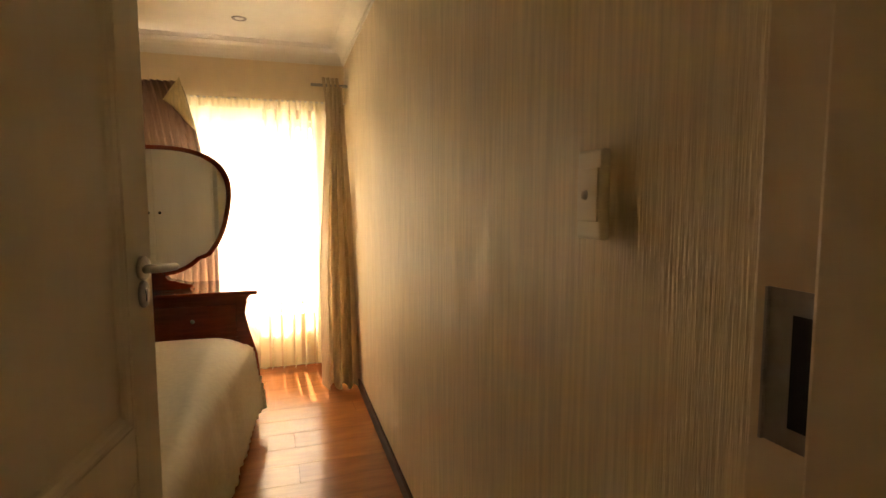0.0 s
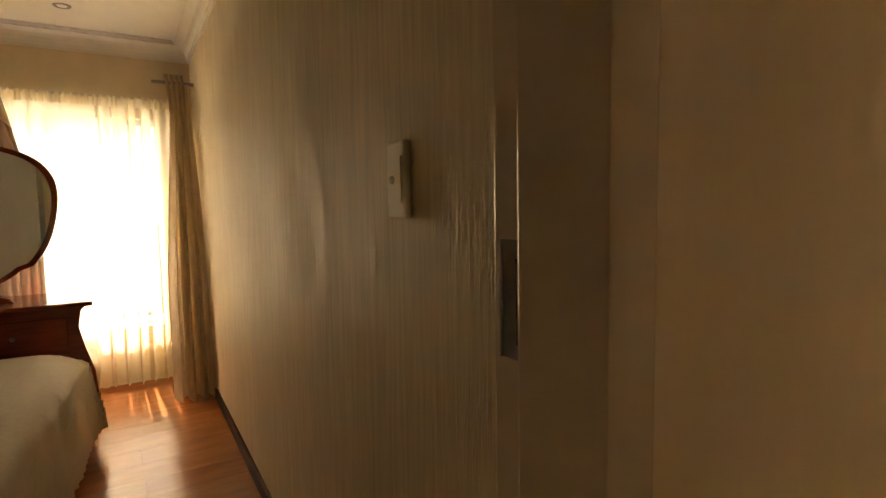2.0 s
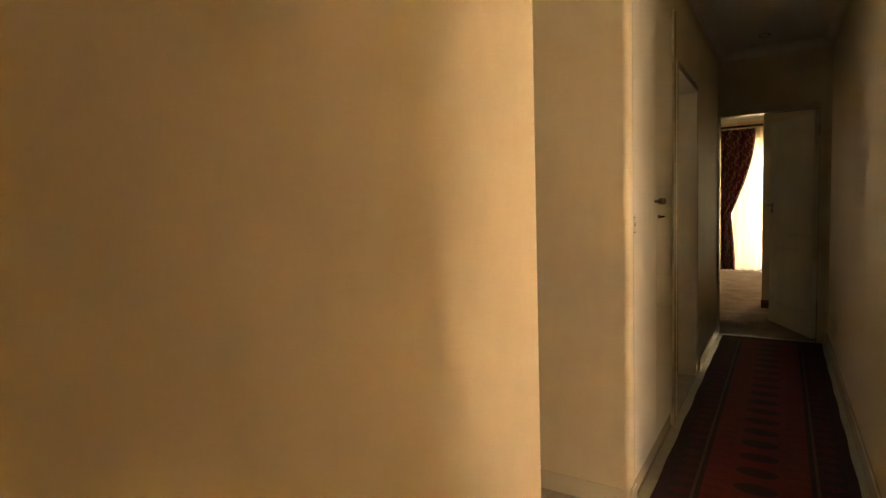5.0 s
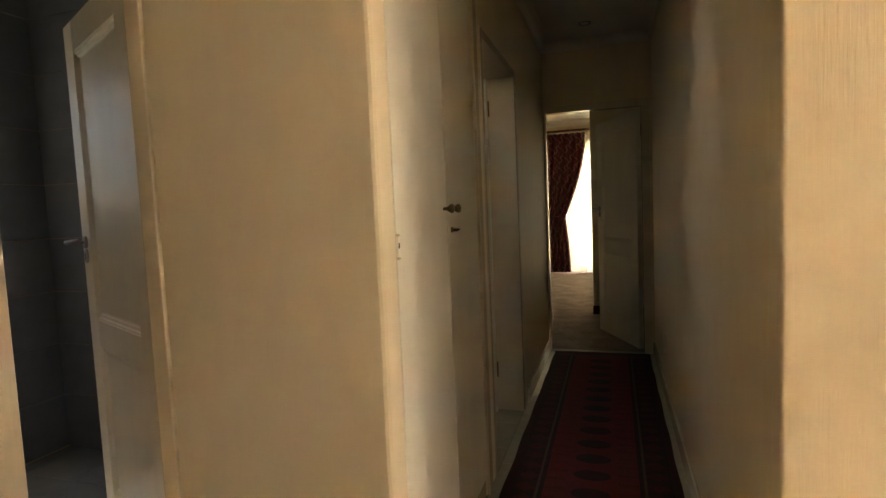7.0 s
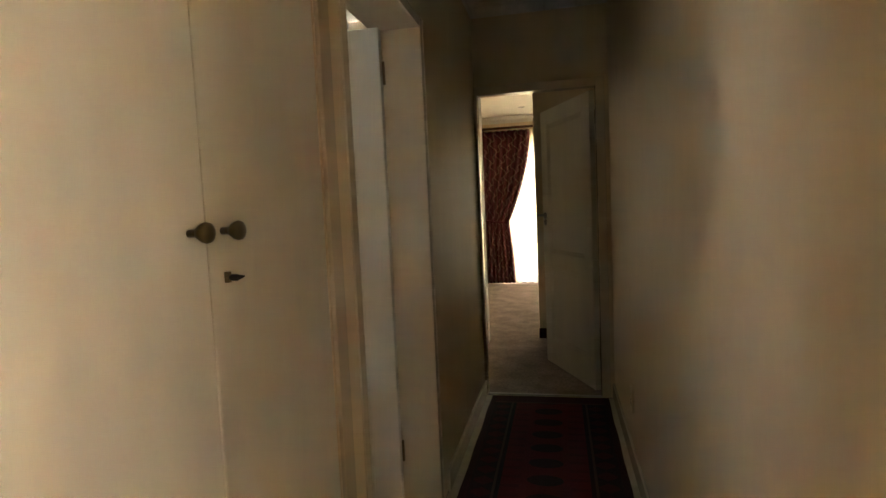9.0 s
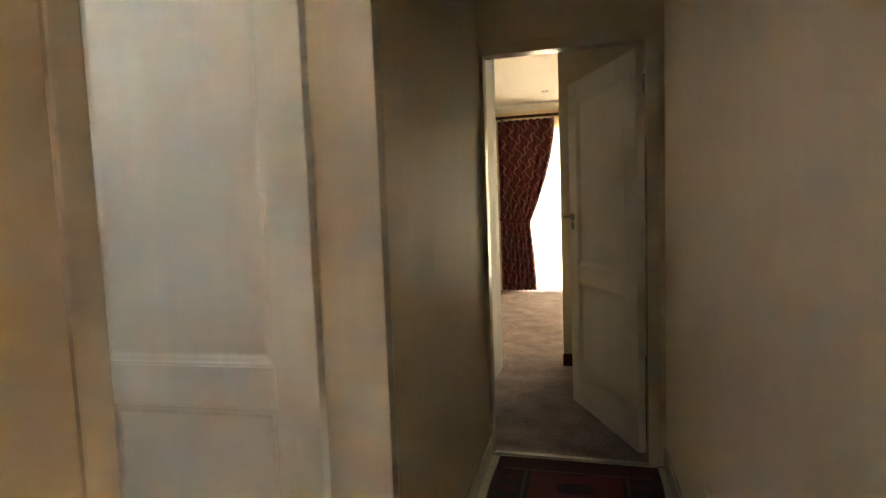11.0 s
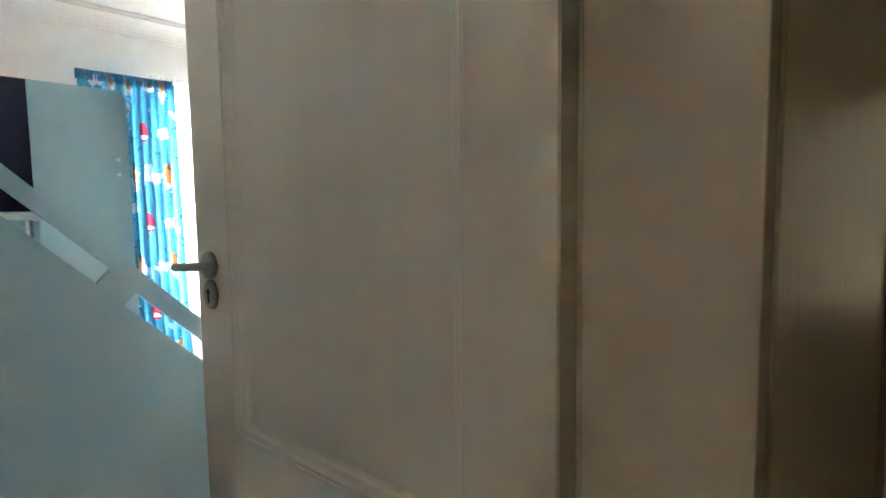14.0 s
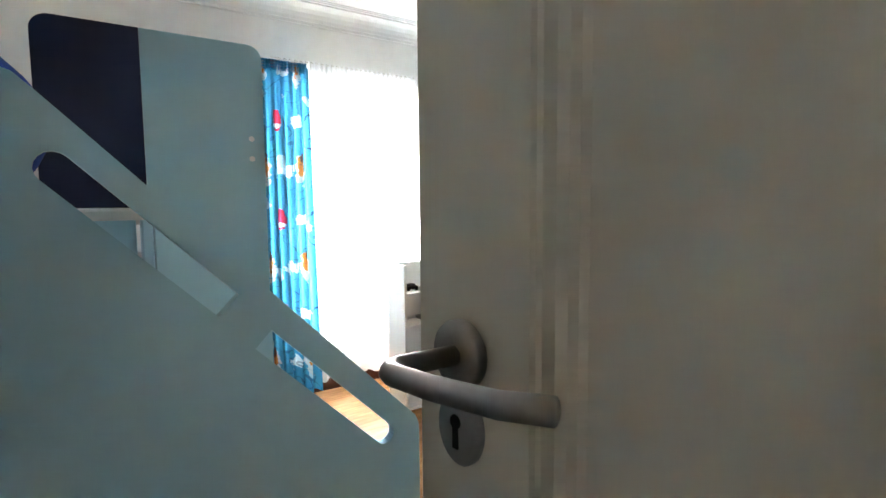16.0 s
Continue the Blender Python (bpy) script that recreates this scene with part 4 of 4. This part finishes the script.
def right_drape(s, t):
    z = 2.17 + (0.02 - 2.17) * t
    wid = 0.095 + 0.16 * min(1, t * 1.6)
    mid = 0.215 - 0.040 * t
    ph = s * 3.6 * 2 * math.pi
    out = 0.02 + 0.050 * min(1, t * 1.8)
    return (min(0.305, mid + wid * (s - 0.5) + 0.008 * math.sin(ph * 1.7 + 2 * t)), 4.47 - 0.40 * t ** 1.6 + out * math.sin(ph + 0.8 * t) - 0.05 * s, z)


hang("panel", cloth(120, 40, right_drape), M_TAUPE, drape, thick=0)
for i in range(4):
    x = 0.150 + 0.032 * i
    part("pinch_pleat", tube([(x - 0.012, 4.455, 2.235), (x - 0.004, 4.445, 2.17), (x + 0.004, 4.44, 2.06), (x + 0.010, 4.45, 1.96)], [0.013, 0.012, 0.007, 0.011], 10), M_TAUPE, drape, smooth=True)
part("rod_end", tube([(0.05, 4.50, 2.19), (0.335, 4.50, 2.19)], 0.011, 10), M_STEEL, drape)
part("bracket", tube([(0.20, 4.50, 2.19), (0.20, BW - 0.002, 2.19)], 0.007, 8), M_STEEL, drape)

drape2 = thing("curtain", "plum brown satin curtain with its pale lining turned over", "curtain", pose(0, 0, 0))


def left_drape(s, t):
    z = 2.15 + (0.03 - 2.15) * t
    edge = -0.83 + 0.20 * min(1.0, t * 2.2) ** 0.8
    x0 = -1.75
    ph = s * 22 * 2 * math.pi
    return (x0 + (edge - x0) * s + 0.006 * math.sin(ph), 4.47 + 0.026 * math.sin(ph + t) + 0.012 * math.sin(ph * 0.37 + 5 * t), z)


hang("panel", cloth(220, 30, left_drape), M_PLUM, drape2, thick=0)


def lap(s, t):
    """Corner of the lining folded outwards."""
    a, b, c = Vector((-0.83, 4.42, 2.17)), Vector((-0.93, 4.39, 2.01)), Vector((-0.73, 4.41, 1.80))
    p = a.lerp(b, s * (1 - 0.25 * t)) * (1 - t) + a.lerp(c, 0.99).lerp(b, s * 0.35) * t
    return p.x, p.y - 0.03 * math.sin(s * 3.1) * math.sin(t * 3.1), p.z


hang("lining_corner", cloth(10, 10, lap), M_LINING, drape2, "pale lining folded over")

# ---- far bedroom: red curtain and sheers ----
rd = thing("curtain", "dark red lattice-patterned curtain tied back beside the patio door", "curtain", pose(0, 0, 0))


def red_drape(s, t):
    z = 2.50 + (0.035 - 2.50) * t
    tie = 0.60
    if t < tie:
        q = t / tie
        edge = 0.40 + 0.37 * (1 - math.cos(q * math.pi / 2)) ** 1.0 * 1.0
    else:
        q = (t - tie) / (1 - tie)
        edge = 0.77 - 0.07 * math.sin(q * math.pi / 2)
    y0 = 1.20
    ph = s * 8 * 2 * math.pi
    pinch = 1 - 0.55 * math.exp(-((t - tie) / 0.10) ** 2)
    return (11.02 + 0.040 * pinch * math.sin(ph + 0.6 * t), y0 + (edge - y0) * s, z)


hang("panel", cloth(110, 44, red_drape), M_LATTICE, rd)
part("tie_band", tube([(10.965, 1.20, 1.08), (10.955, 1.0, 1.04), (10.96, 0.80, 1.03), (11.03, 0.785, 1.035)], 0.016, 8), M_LATTICE, rd)
pole = thing("curtain_pole", "dark turned wooden curtain pole", "curtain pole", pose(0, 0, 0))
part("pole", tube([(11.0, 1.26, 2.545), (11.0, -2.1, 2.545)], 0.020, 12), M_DARKWOOD, pole, smooth=True)
part("finial", lathe([(0.01, 0), (0.03, 0.012), (0.036, 0.035), (0.02, 0.06), (0.004, 0.066)], 14), M_DARKWOOD, pole).matrix_local = pose(11.0, 1.255, 2.545, -90, 0, 0)
for y in (1.15, -0.4, -1.9):
    part("bracket", tube([(11.0, y, 2.53), (FX - 0.001, y, 2.53)], 0.010, 8), M_DARKWOOD, pole)
sheer("sheer_curtain", "long cream sheer curtain over the patio door", -1.2, 2.05, 0.03, 2.50, M_CREAM_SHEER, pose(11.09, 0, 0, 0, 0, -90), 26, 0.020, seed=2.0)

# ---- far bedroom: shallow built-in wardrobe ----
fw = thing("wardrobe", "cream built-in wardrobe with small dark knobs beside the red curtain", "wardrobe", pose(8.50, 1.359, 0))
part("body", block(0.0, -0.10, 0.0, 2.35, -0.001, 2.60, 0.003, 1), M_DOOR, fw)
for i in range(5):
    a = 0.01 + i * 0.466
    dr = part("door", block(a, -0.122, 0.07, a + 0.46, -0.101, 2.56, 0.003, 1), M_DOOR, fw)
    kn = lathe([(0.006, 0), (0.013, 0.014), (0.012, 0.022), (0.002, 0.024)], 12)
    bmesh.ops.transform(kn, matrix=Matrix.Translation((a + (0.41 if i % 2 else 0.05), -0.122, 1.21)) @ Matrix.Rotation(radians(90), 4, "X"), verts=kn.verts[:])
    part("knob", kn, M_BLACK, dr, "small dark knob", smooth=True)

# ---- corridor: wall socket ----
so = thing("wall_socket", "cream plastic wall socket above the skirting", "socket", pose(4.91, RY + 0.0005, 0.33))
part("plate", block(-0.037, 0.0, -0.058, 0.037, 0.010, 0.058, 0.003, 2), M_PLASTIC, so)
part("switch", block(-0.010, 0.010, 0.018, 0.010, 0.014, 0.038, 0.002, 1), M_PLASTIC, so)
for dx, dz in ((-0.012, -0.022), (0.012, -0.022), (0.0, -0.002)):
    # black chips paint the shade of the pin holes
    part("pin_hole", block(dx - 0.003, 0.0102, dz - 0.004, dx + 0.003, 0.0108, dz + 0.004), M_BLACK, so)

# ---- child's room ----
kc = thing("curtain", "blue children's curtain printed with boats and clouds", "curtain", pose(0, 0, 0))


def sea_drape(s, t):
    z = 2.15 + (0.07 - 2.15) * t
    ph = s * 10 * 2 * math.pi
    x = 4.81 + (5.385 + 0.05 * t - 4.81) * s
    return x + 0.006 * math.sin(ph), 4.36 + (0.012 + 0.028 * min(1, t * 4)) * math.sin(ph + t), z


hang("panel", cloth(90, 30, sea_drape), M_SEA, kc, thick=0)


def sea_head(s, t):
    return 4.80 + 0.57 * s, 4.352 + 0.012 * math.sin(s * 30 * 6.28), 2.175 - 0.06 * t


hang("heading_tape", cloth(240, 3, sea_head), M_SEA, kc)
kc2 = thing("curtain", "blue printed children's curtain drawn aside behind the cubby shelf", "curtain", pose(1.62, -0.02, 0))
hang("panel", cloth(90, 30, sea_drape), M_SEA, kc2, thick=0)
hang("heading_tape", cloth(240, 3, sea_head), M_SEA, kc2)
sheer("sheer_curtain", "white sheer curtain over the child's window", 5.22, 7.05, 0.10, 2.20, M_WHITE_SHEER, pose(0, 4.43, 0), 13, 0.024, seed=1.0)

# loft bed: stair guard, end board
lb = thing("loft_bed", "pale blue children's loft bed with a sloping stair guard", "loft bed", pose(0, 0, 0))
GY = 2.06


slope = (0.775 - 1.510) / (4.757 - 4.01)
ANG = math.atan(slope)
gx, gz = math.cos(ANG), math.sin(ANG)           # along the slope
nx, nz = math.sin(ANG), -math.cos(ANG)          # into the board


def on_slope(a, d):
    """A place a metres down the slope from its top and d under the edge."""
    return 4.01 + gx * a + nx * d, 1.510 + gz * a + nz * d


def rounded_slot(a0, a1, d0, d1, left, right, n=8):
    mid, rad = (d0 + d1) / 2, (d1 - d0) / 2
    pts = []
    if left:
        for i in range(n + 1):
            th = math.pi / 2 + math.pi * i / n
            pts.append(on_slope(a0 + rad + rad * math.cos(th), mid - rad * math.sin(th)))
    else:
        pts += [on_slope(a0, d0), on_slope(a0, d1)]
    tail = []
    if right:
        for i in range(n + 1):
            th = -math.pi / 2 + math.pi * i / n
            tail.append(on_slope(a1 - rad + rad * math.cos(th), mid - rad * math.sin(th)))
    else:
        tail += [on_slope(a1, d1), on_slope(a1, d0)]
    return pts + tail


def slab_with_holes(outline, holes, y0, y1):
    """Board in the xz plane with holes, filled by triangles, y0 to y1 thick."""
    bm = bmesh.new()
    edges = []
    for loop in [outline] + holes:
        vs = [bm.verts.new((x, y0, z)) for x, z in loop]
        for i in range(len(vs)):
            edges.append(bm.edges.new((vs[i], vs[(i + 1) % len(vs)])))
    bmesh.ops.triangle_fill(bm, use_beauty=True, use_dissolve=False, edges=edges)
    r = bmesh.ops.extrude_face_region(bm, geom=bm.faces[:])
    for v in r["geom"]:
        if isinstance(v, bmesh.types.BMVert):
            v.co.y = y1
    return bm


out = [(3.62, 0.0), (4.711, 0.0), (4.711, 0.790), (4.708, 0.805), (4.701, 0.820), (4.04, 1.480), (4.015, 1.503), (3.98, 1.514), (3.62, 1.514)]
holes = [rounded_slot(0.110, 0.482, 0.045, 0.097, True, False), rounded_slot(0.575, 0.960, 0.058, 0.103, False, True)]
part("stair_guard", slab_with_holes(out, holes, GY, GY + 0.022), M_BLUE, lb, "pale blue board with two sloping hand slots")


def rounded_board(x0, x1, z0, z1, y0, y1, rl, rr, n=6):
    pts = [(x0, z0), (x1, z0)]
    for r, cx, a0 in ((rr, x1 - rr, 0.0), (rl, x0 + rl, math.pi / 2)):
        if r:
            pts += [(cx + r * math.cos(a0 + math.pi / 2 * i / n), z1 - r + r * math.sin(a0 + math.pi / 2 * i / n)) for i in range(n + 1)]
        else:
            pts.append((x0 if a0 else x1, z1))
    return outline_slab(pts, y0, y1, 0.0)


part("end_board_navy", rounded_board(4.030, 4.2275, 1.30, 1.702, 2.45, 2.472, 0.035, 0), M_NAVY, lb, "navy blue end board")
part("end_board", rounded_board(4.2285, 4.50, 0.0, 1.702, 2.45, 2.472, 0, 0.035), M_BLUE, lb, "pale blue end board")
part("ledge", block(3.62, 2.30, 1.275, 4.233, 2.449, 1.297, 0.003, 1), M_WHITE, lb, "white ledge under the end board")
part("post", block(4.206, 2.385, 0.0, 4.228, 2.424, 1.273, 0.003, 1), M_TREAD, lb, "thin pale upright post")
part("inner_board", block(3.62, 2.4735, 0.0, 4.099, 2.49, 1.299), M_WHITE, lb, "white inner board")
part("stair_back", outline_slab([(4.236, 0.0), (4.495, 0.0), (4.495, 1.035), (4.258, 1.272), (4.236, 1.272)], 2.425, 2.448), M_TREAD, lb, "paler blue back board of the stair")
part("stair_back", block(4.06, 2.425, 0.0, 4.199, 2.446, 1.273, 0.002, 1), M_TREAD, lb, "paler blue back board of the stair")
for i in range(4):
    part("stair_tread", block(3.64 + 0.0, GY + 0.024, 0.25 + 0.25 * i, 4.66 - 0.26 * i, 2.40 if i < 3 else 2.29, 0.272 + 0.25 * i, 0.003, 1), M_TREAD, lb)
for z in (1.42, 1.47):
    s = lathe([(0.007, 0), (0.007, 0.0015), (0.001, 0.002)], 12)
    bmesh.ops.transform(s, matrix=Matrix.Translation((4.468, 2.45, z)) @ Matrix.Rotation(radians(90), 4, "X"), verts=s.verts[:])
    part("screw_cap", s, M_WHITE, lb, "pale round screw cap")
part("bed_deck", block(3.60, 2.50, 1.02, 4.48, 4.40, 1.06, 0.004, 1), M_BLUE, lb)
part("deck_post", block(4.43, 4.36, 0.0, 4.48, 4.40, 1.019), M_BLUE, lb)
part("mattress", block(3.62, 2.52, 1.061, 4.45, 4.36, 1.20, 0.03, 2), M_WHITE, lb)
pl = thing("cushion", "royal blue cushion lying at the top of the stair", "cushion", pose(3.905, 2.37, 1.458))
bm = bmesh.new()
bmesh.ops.create_icosphere(bm, subdivisions=3, radius=1.0)
for v in bm.verts:
    v.co = Vector((v.co.x * 0.15, v.co.y * 0.07, v.co.z * 0.152 + 0.01 * noise.noise(v.co * 3)))
part("cover", bm, M_BLUECLOTH, pl, smooth=True)
tw = thing("soft_toy_bundle", "pale yellow cloth bundle beside the cushion", "cloth", pose(3.90, 2.60, 1.325))
bm = bmesh.new()
bmesh.ops.create_icosphere(bm, subdivisions=3, radius=1.0)
for v in bm.verts:
    v.co = Vector((v.co.x * 0.06, v.co.y * 0.055, v.co.z * 0.13)) * (1 + 0.25 * noise.noise(v.co * 2.5))
part("cover", bm, M_YELLOW, tw, smooth=True)

# white cubby shelf
sh = thing("cubby_shelf", "white low cubby shelf beside the child's window", "shelf unit", pose(5.70, 3.75, 0))
for nm, b in (("side", (0.0, 0.0, 0.0, 0.018, 0.20, 0.93)), ("side", (0.80, 0.0, 0.0, 0.818, 0.20, 0.93)), ("back", (0.018, 0.192, 0.0, 0.80, 0.20, 0.93))):
    part(nm, block(*b, 0.002, 1), M_WHITE, sh)
for z in (0.04, 0.31, 0.545, 0.745):
    part("shelf", block(0.018, 0.0, z, 0.80, 0.191, z + 0.018, 0.002, 1), M_WHITE, sh)
tr = thing("tray", "flat grey tray lying on the cubby shelf", "tray", pose(6.02, 3.85, 0.563))
part("base", block(-0.13, -0.08, 0.0, 0.13, 0.08, 0.006, 0.002, 1), M_STEEL, tr)
for b in ((-0.13, -0.08, 0.006, 0.13, -0.074, 0.02), (-0.13, 0.074, 0.006, 0.13, 0.08, 0.02), (-0.13, -0.074, 0.006, -0.124, 0.074, 0.02), (0.124, -0.074, 0.006, 0.13, 0.074, 0.02)):
    part("rim", block(*b), M_STEEL, tr)
for i, (z, c) in enumerate(((0.763, M_BLACK), (0.328, M_RED))):
    toy = thing("toy_car", "small %s toy car on the cubby shelf" % ("black" if i == 0 else "red"), "toy", pose(5.80 + 0.03 * i, 3.84, z))
    part("body", block(-0.045, -0.02, 0.010, 0.045, 0.02, 0.028, 0.006, 2), c, toy)
    part("cabin", block(-0.022, -0.017, 0.028, 0.025, 0.017, 0.043, 0.006, 2), c, toy)
    for x in (-0.028, 0.028):
        for y in (-0.02, 0.02):
            wbm = lathe([(0.010, -0.004), (0.010, 0.004)], 12)
            bmesh.ops.transform(wbm, matrix=Matrix.Translation((x, y, 0.010)) @ Matrix.Rotation(radians(90), 4, "X"), verts=wbm.verts[:])
            part("wheel", wbm, M_BLACK, toy)


# ---- pieces: planks and tiles ----
def planks(parent_name, label, x0, y0, x1, y1, z, w, length, material, seed):
    host = thing(parent_name, label, "floor", pose(0, 0, 0), kind="structure")
    rnd = random.Random(seed)
    meshes = {}
    y = y0
    while y < y1 - 0.01:
        wy = min(w, y1 - y)
        x = x0 - rnd.random() * length
        while x < x1:
            a, b = max(x, x0), min(x + length, x1)
            if b - a > 0.03:
                k = (round(b - a, 3), round(wy, 3))
                if k not in meshes:
                    bm = block(0.0003, 0.0003, 0, k[0] - 0.0003, k[1] - 0.0003, 0.011, 0.0005, 1)
                    meshes[k] = finish("plank", bm, material)
                ob = new("plank", meshes[k])
                ob.location = (a, y, z)
                ob.parent = host
            x += length
        y += w
    return host


planks("floor_planks_bedroom", "glossy reddish wood laminate floor", -3.2, 0.70, 0.33, BW, -0.0115, 0.193, 1.2, M_PLANK, 3)
planks("floor_planks_kids", "orange oak laminate floor", 3.58, 0.72, 7.2, KW, -0.0095, 0.193, 1.2, M_KPLANK, 5)


def tiles(name, label, x0, y0, x1, y1, s, material):
    host = thing(name, label, "floor", pose(0, 0, 0), kind="structure")
    meshes = {}
    nx_, ny_ = int(math.ceil((x1 - x0) / s)), int(math.ceil((y1 - y0) / s))
    for i in range(nx_):
        for j in range(ny_):
            a, c = x0 + i * s, y0 + j * s
            k = (round(min(s, x1 - a), 3), round(min(s, y1 - c), 3))
            if min(k) < 0.02:
                continue
            if k not in meshes:
                meshes[k] = finish("tile", block(0.002, 0.002, 0, k[0] - 0.002, k[1] - 0.002, 0.0118, 0.0012, 1), material)
            ob = new("tile", meshes[k])
            ob.location = (a, c, -0.0119)
            ob.parent = host
    return host


tiles("floor_tiles_corridor", "cream glazed floor tiles", -1.9, RY, 5.825, WY, 0.33, M_TILE)
tiles("floor_tiles_hall", "cream glazed floor tiles", -1.9, -3.4, 2.364, RY - 0.001, 0.33, M_TILE)
tiles("floor_tiles_passage", "cream glazed floor tiles", 1.506, WY + 0.001, 2.407, 3.3, 0.33, M_TILE)
tiles("floor_tiles_kids_door", "cream glazed floor tiles", 3.545, WY + 0.001, 4.42, 0.715, 0.33, M_TILE)
tiles("floor_tiles_bath", "grey bathroom floor tiles", 2.408, 1.22, 3.40, 2.98, 0.33, M_GTILE)


def wall_tiles(name, label, m, wid, hgt, tw, th, material):
    host = thing(name, label, "wall tiles", m, kind="structure")
    meshes = {}
    for i in range(int(math.ceil(wid / tw))):
        for j in range(int(math.ceil(hgt / th))):
            k = (round(min(tw, wid - i * tw), 3), round(min(th, hgt - j * th), 3))
            if min(k) < 0.02:
                continue
            if k not in meshes:
                meshes[k] = finish("tile", block(0.002, -0.008, 0.002, k[0] - 0.002, 0, k[1] - 0.002, 0.001, 1), material)
            ob = new("tile", meshes[k])
            ob.parent = host
            ob.location = (i * tw, 0, j * th)
    return host


wall_tiles("bath_tiles_back", "large dark grey bathroom wall tiles", pose(2.962, 2.999, 0.0), 0.435, 2.58, 0.6, 0.3, M_GTILE)
wall_tiles("bath_tiles_side", "large dark grey bathroom wall tiles", pose(3.399, 2.99, 0.0, 0, 0, -90), 2.2, 2.58, 0.6, 0.3, M_GTILE)
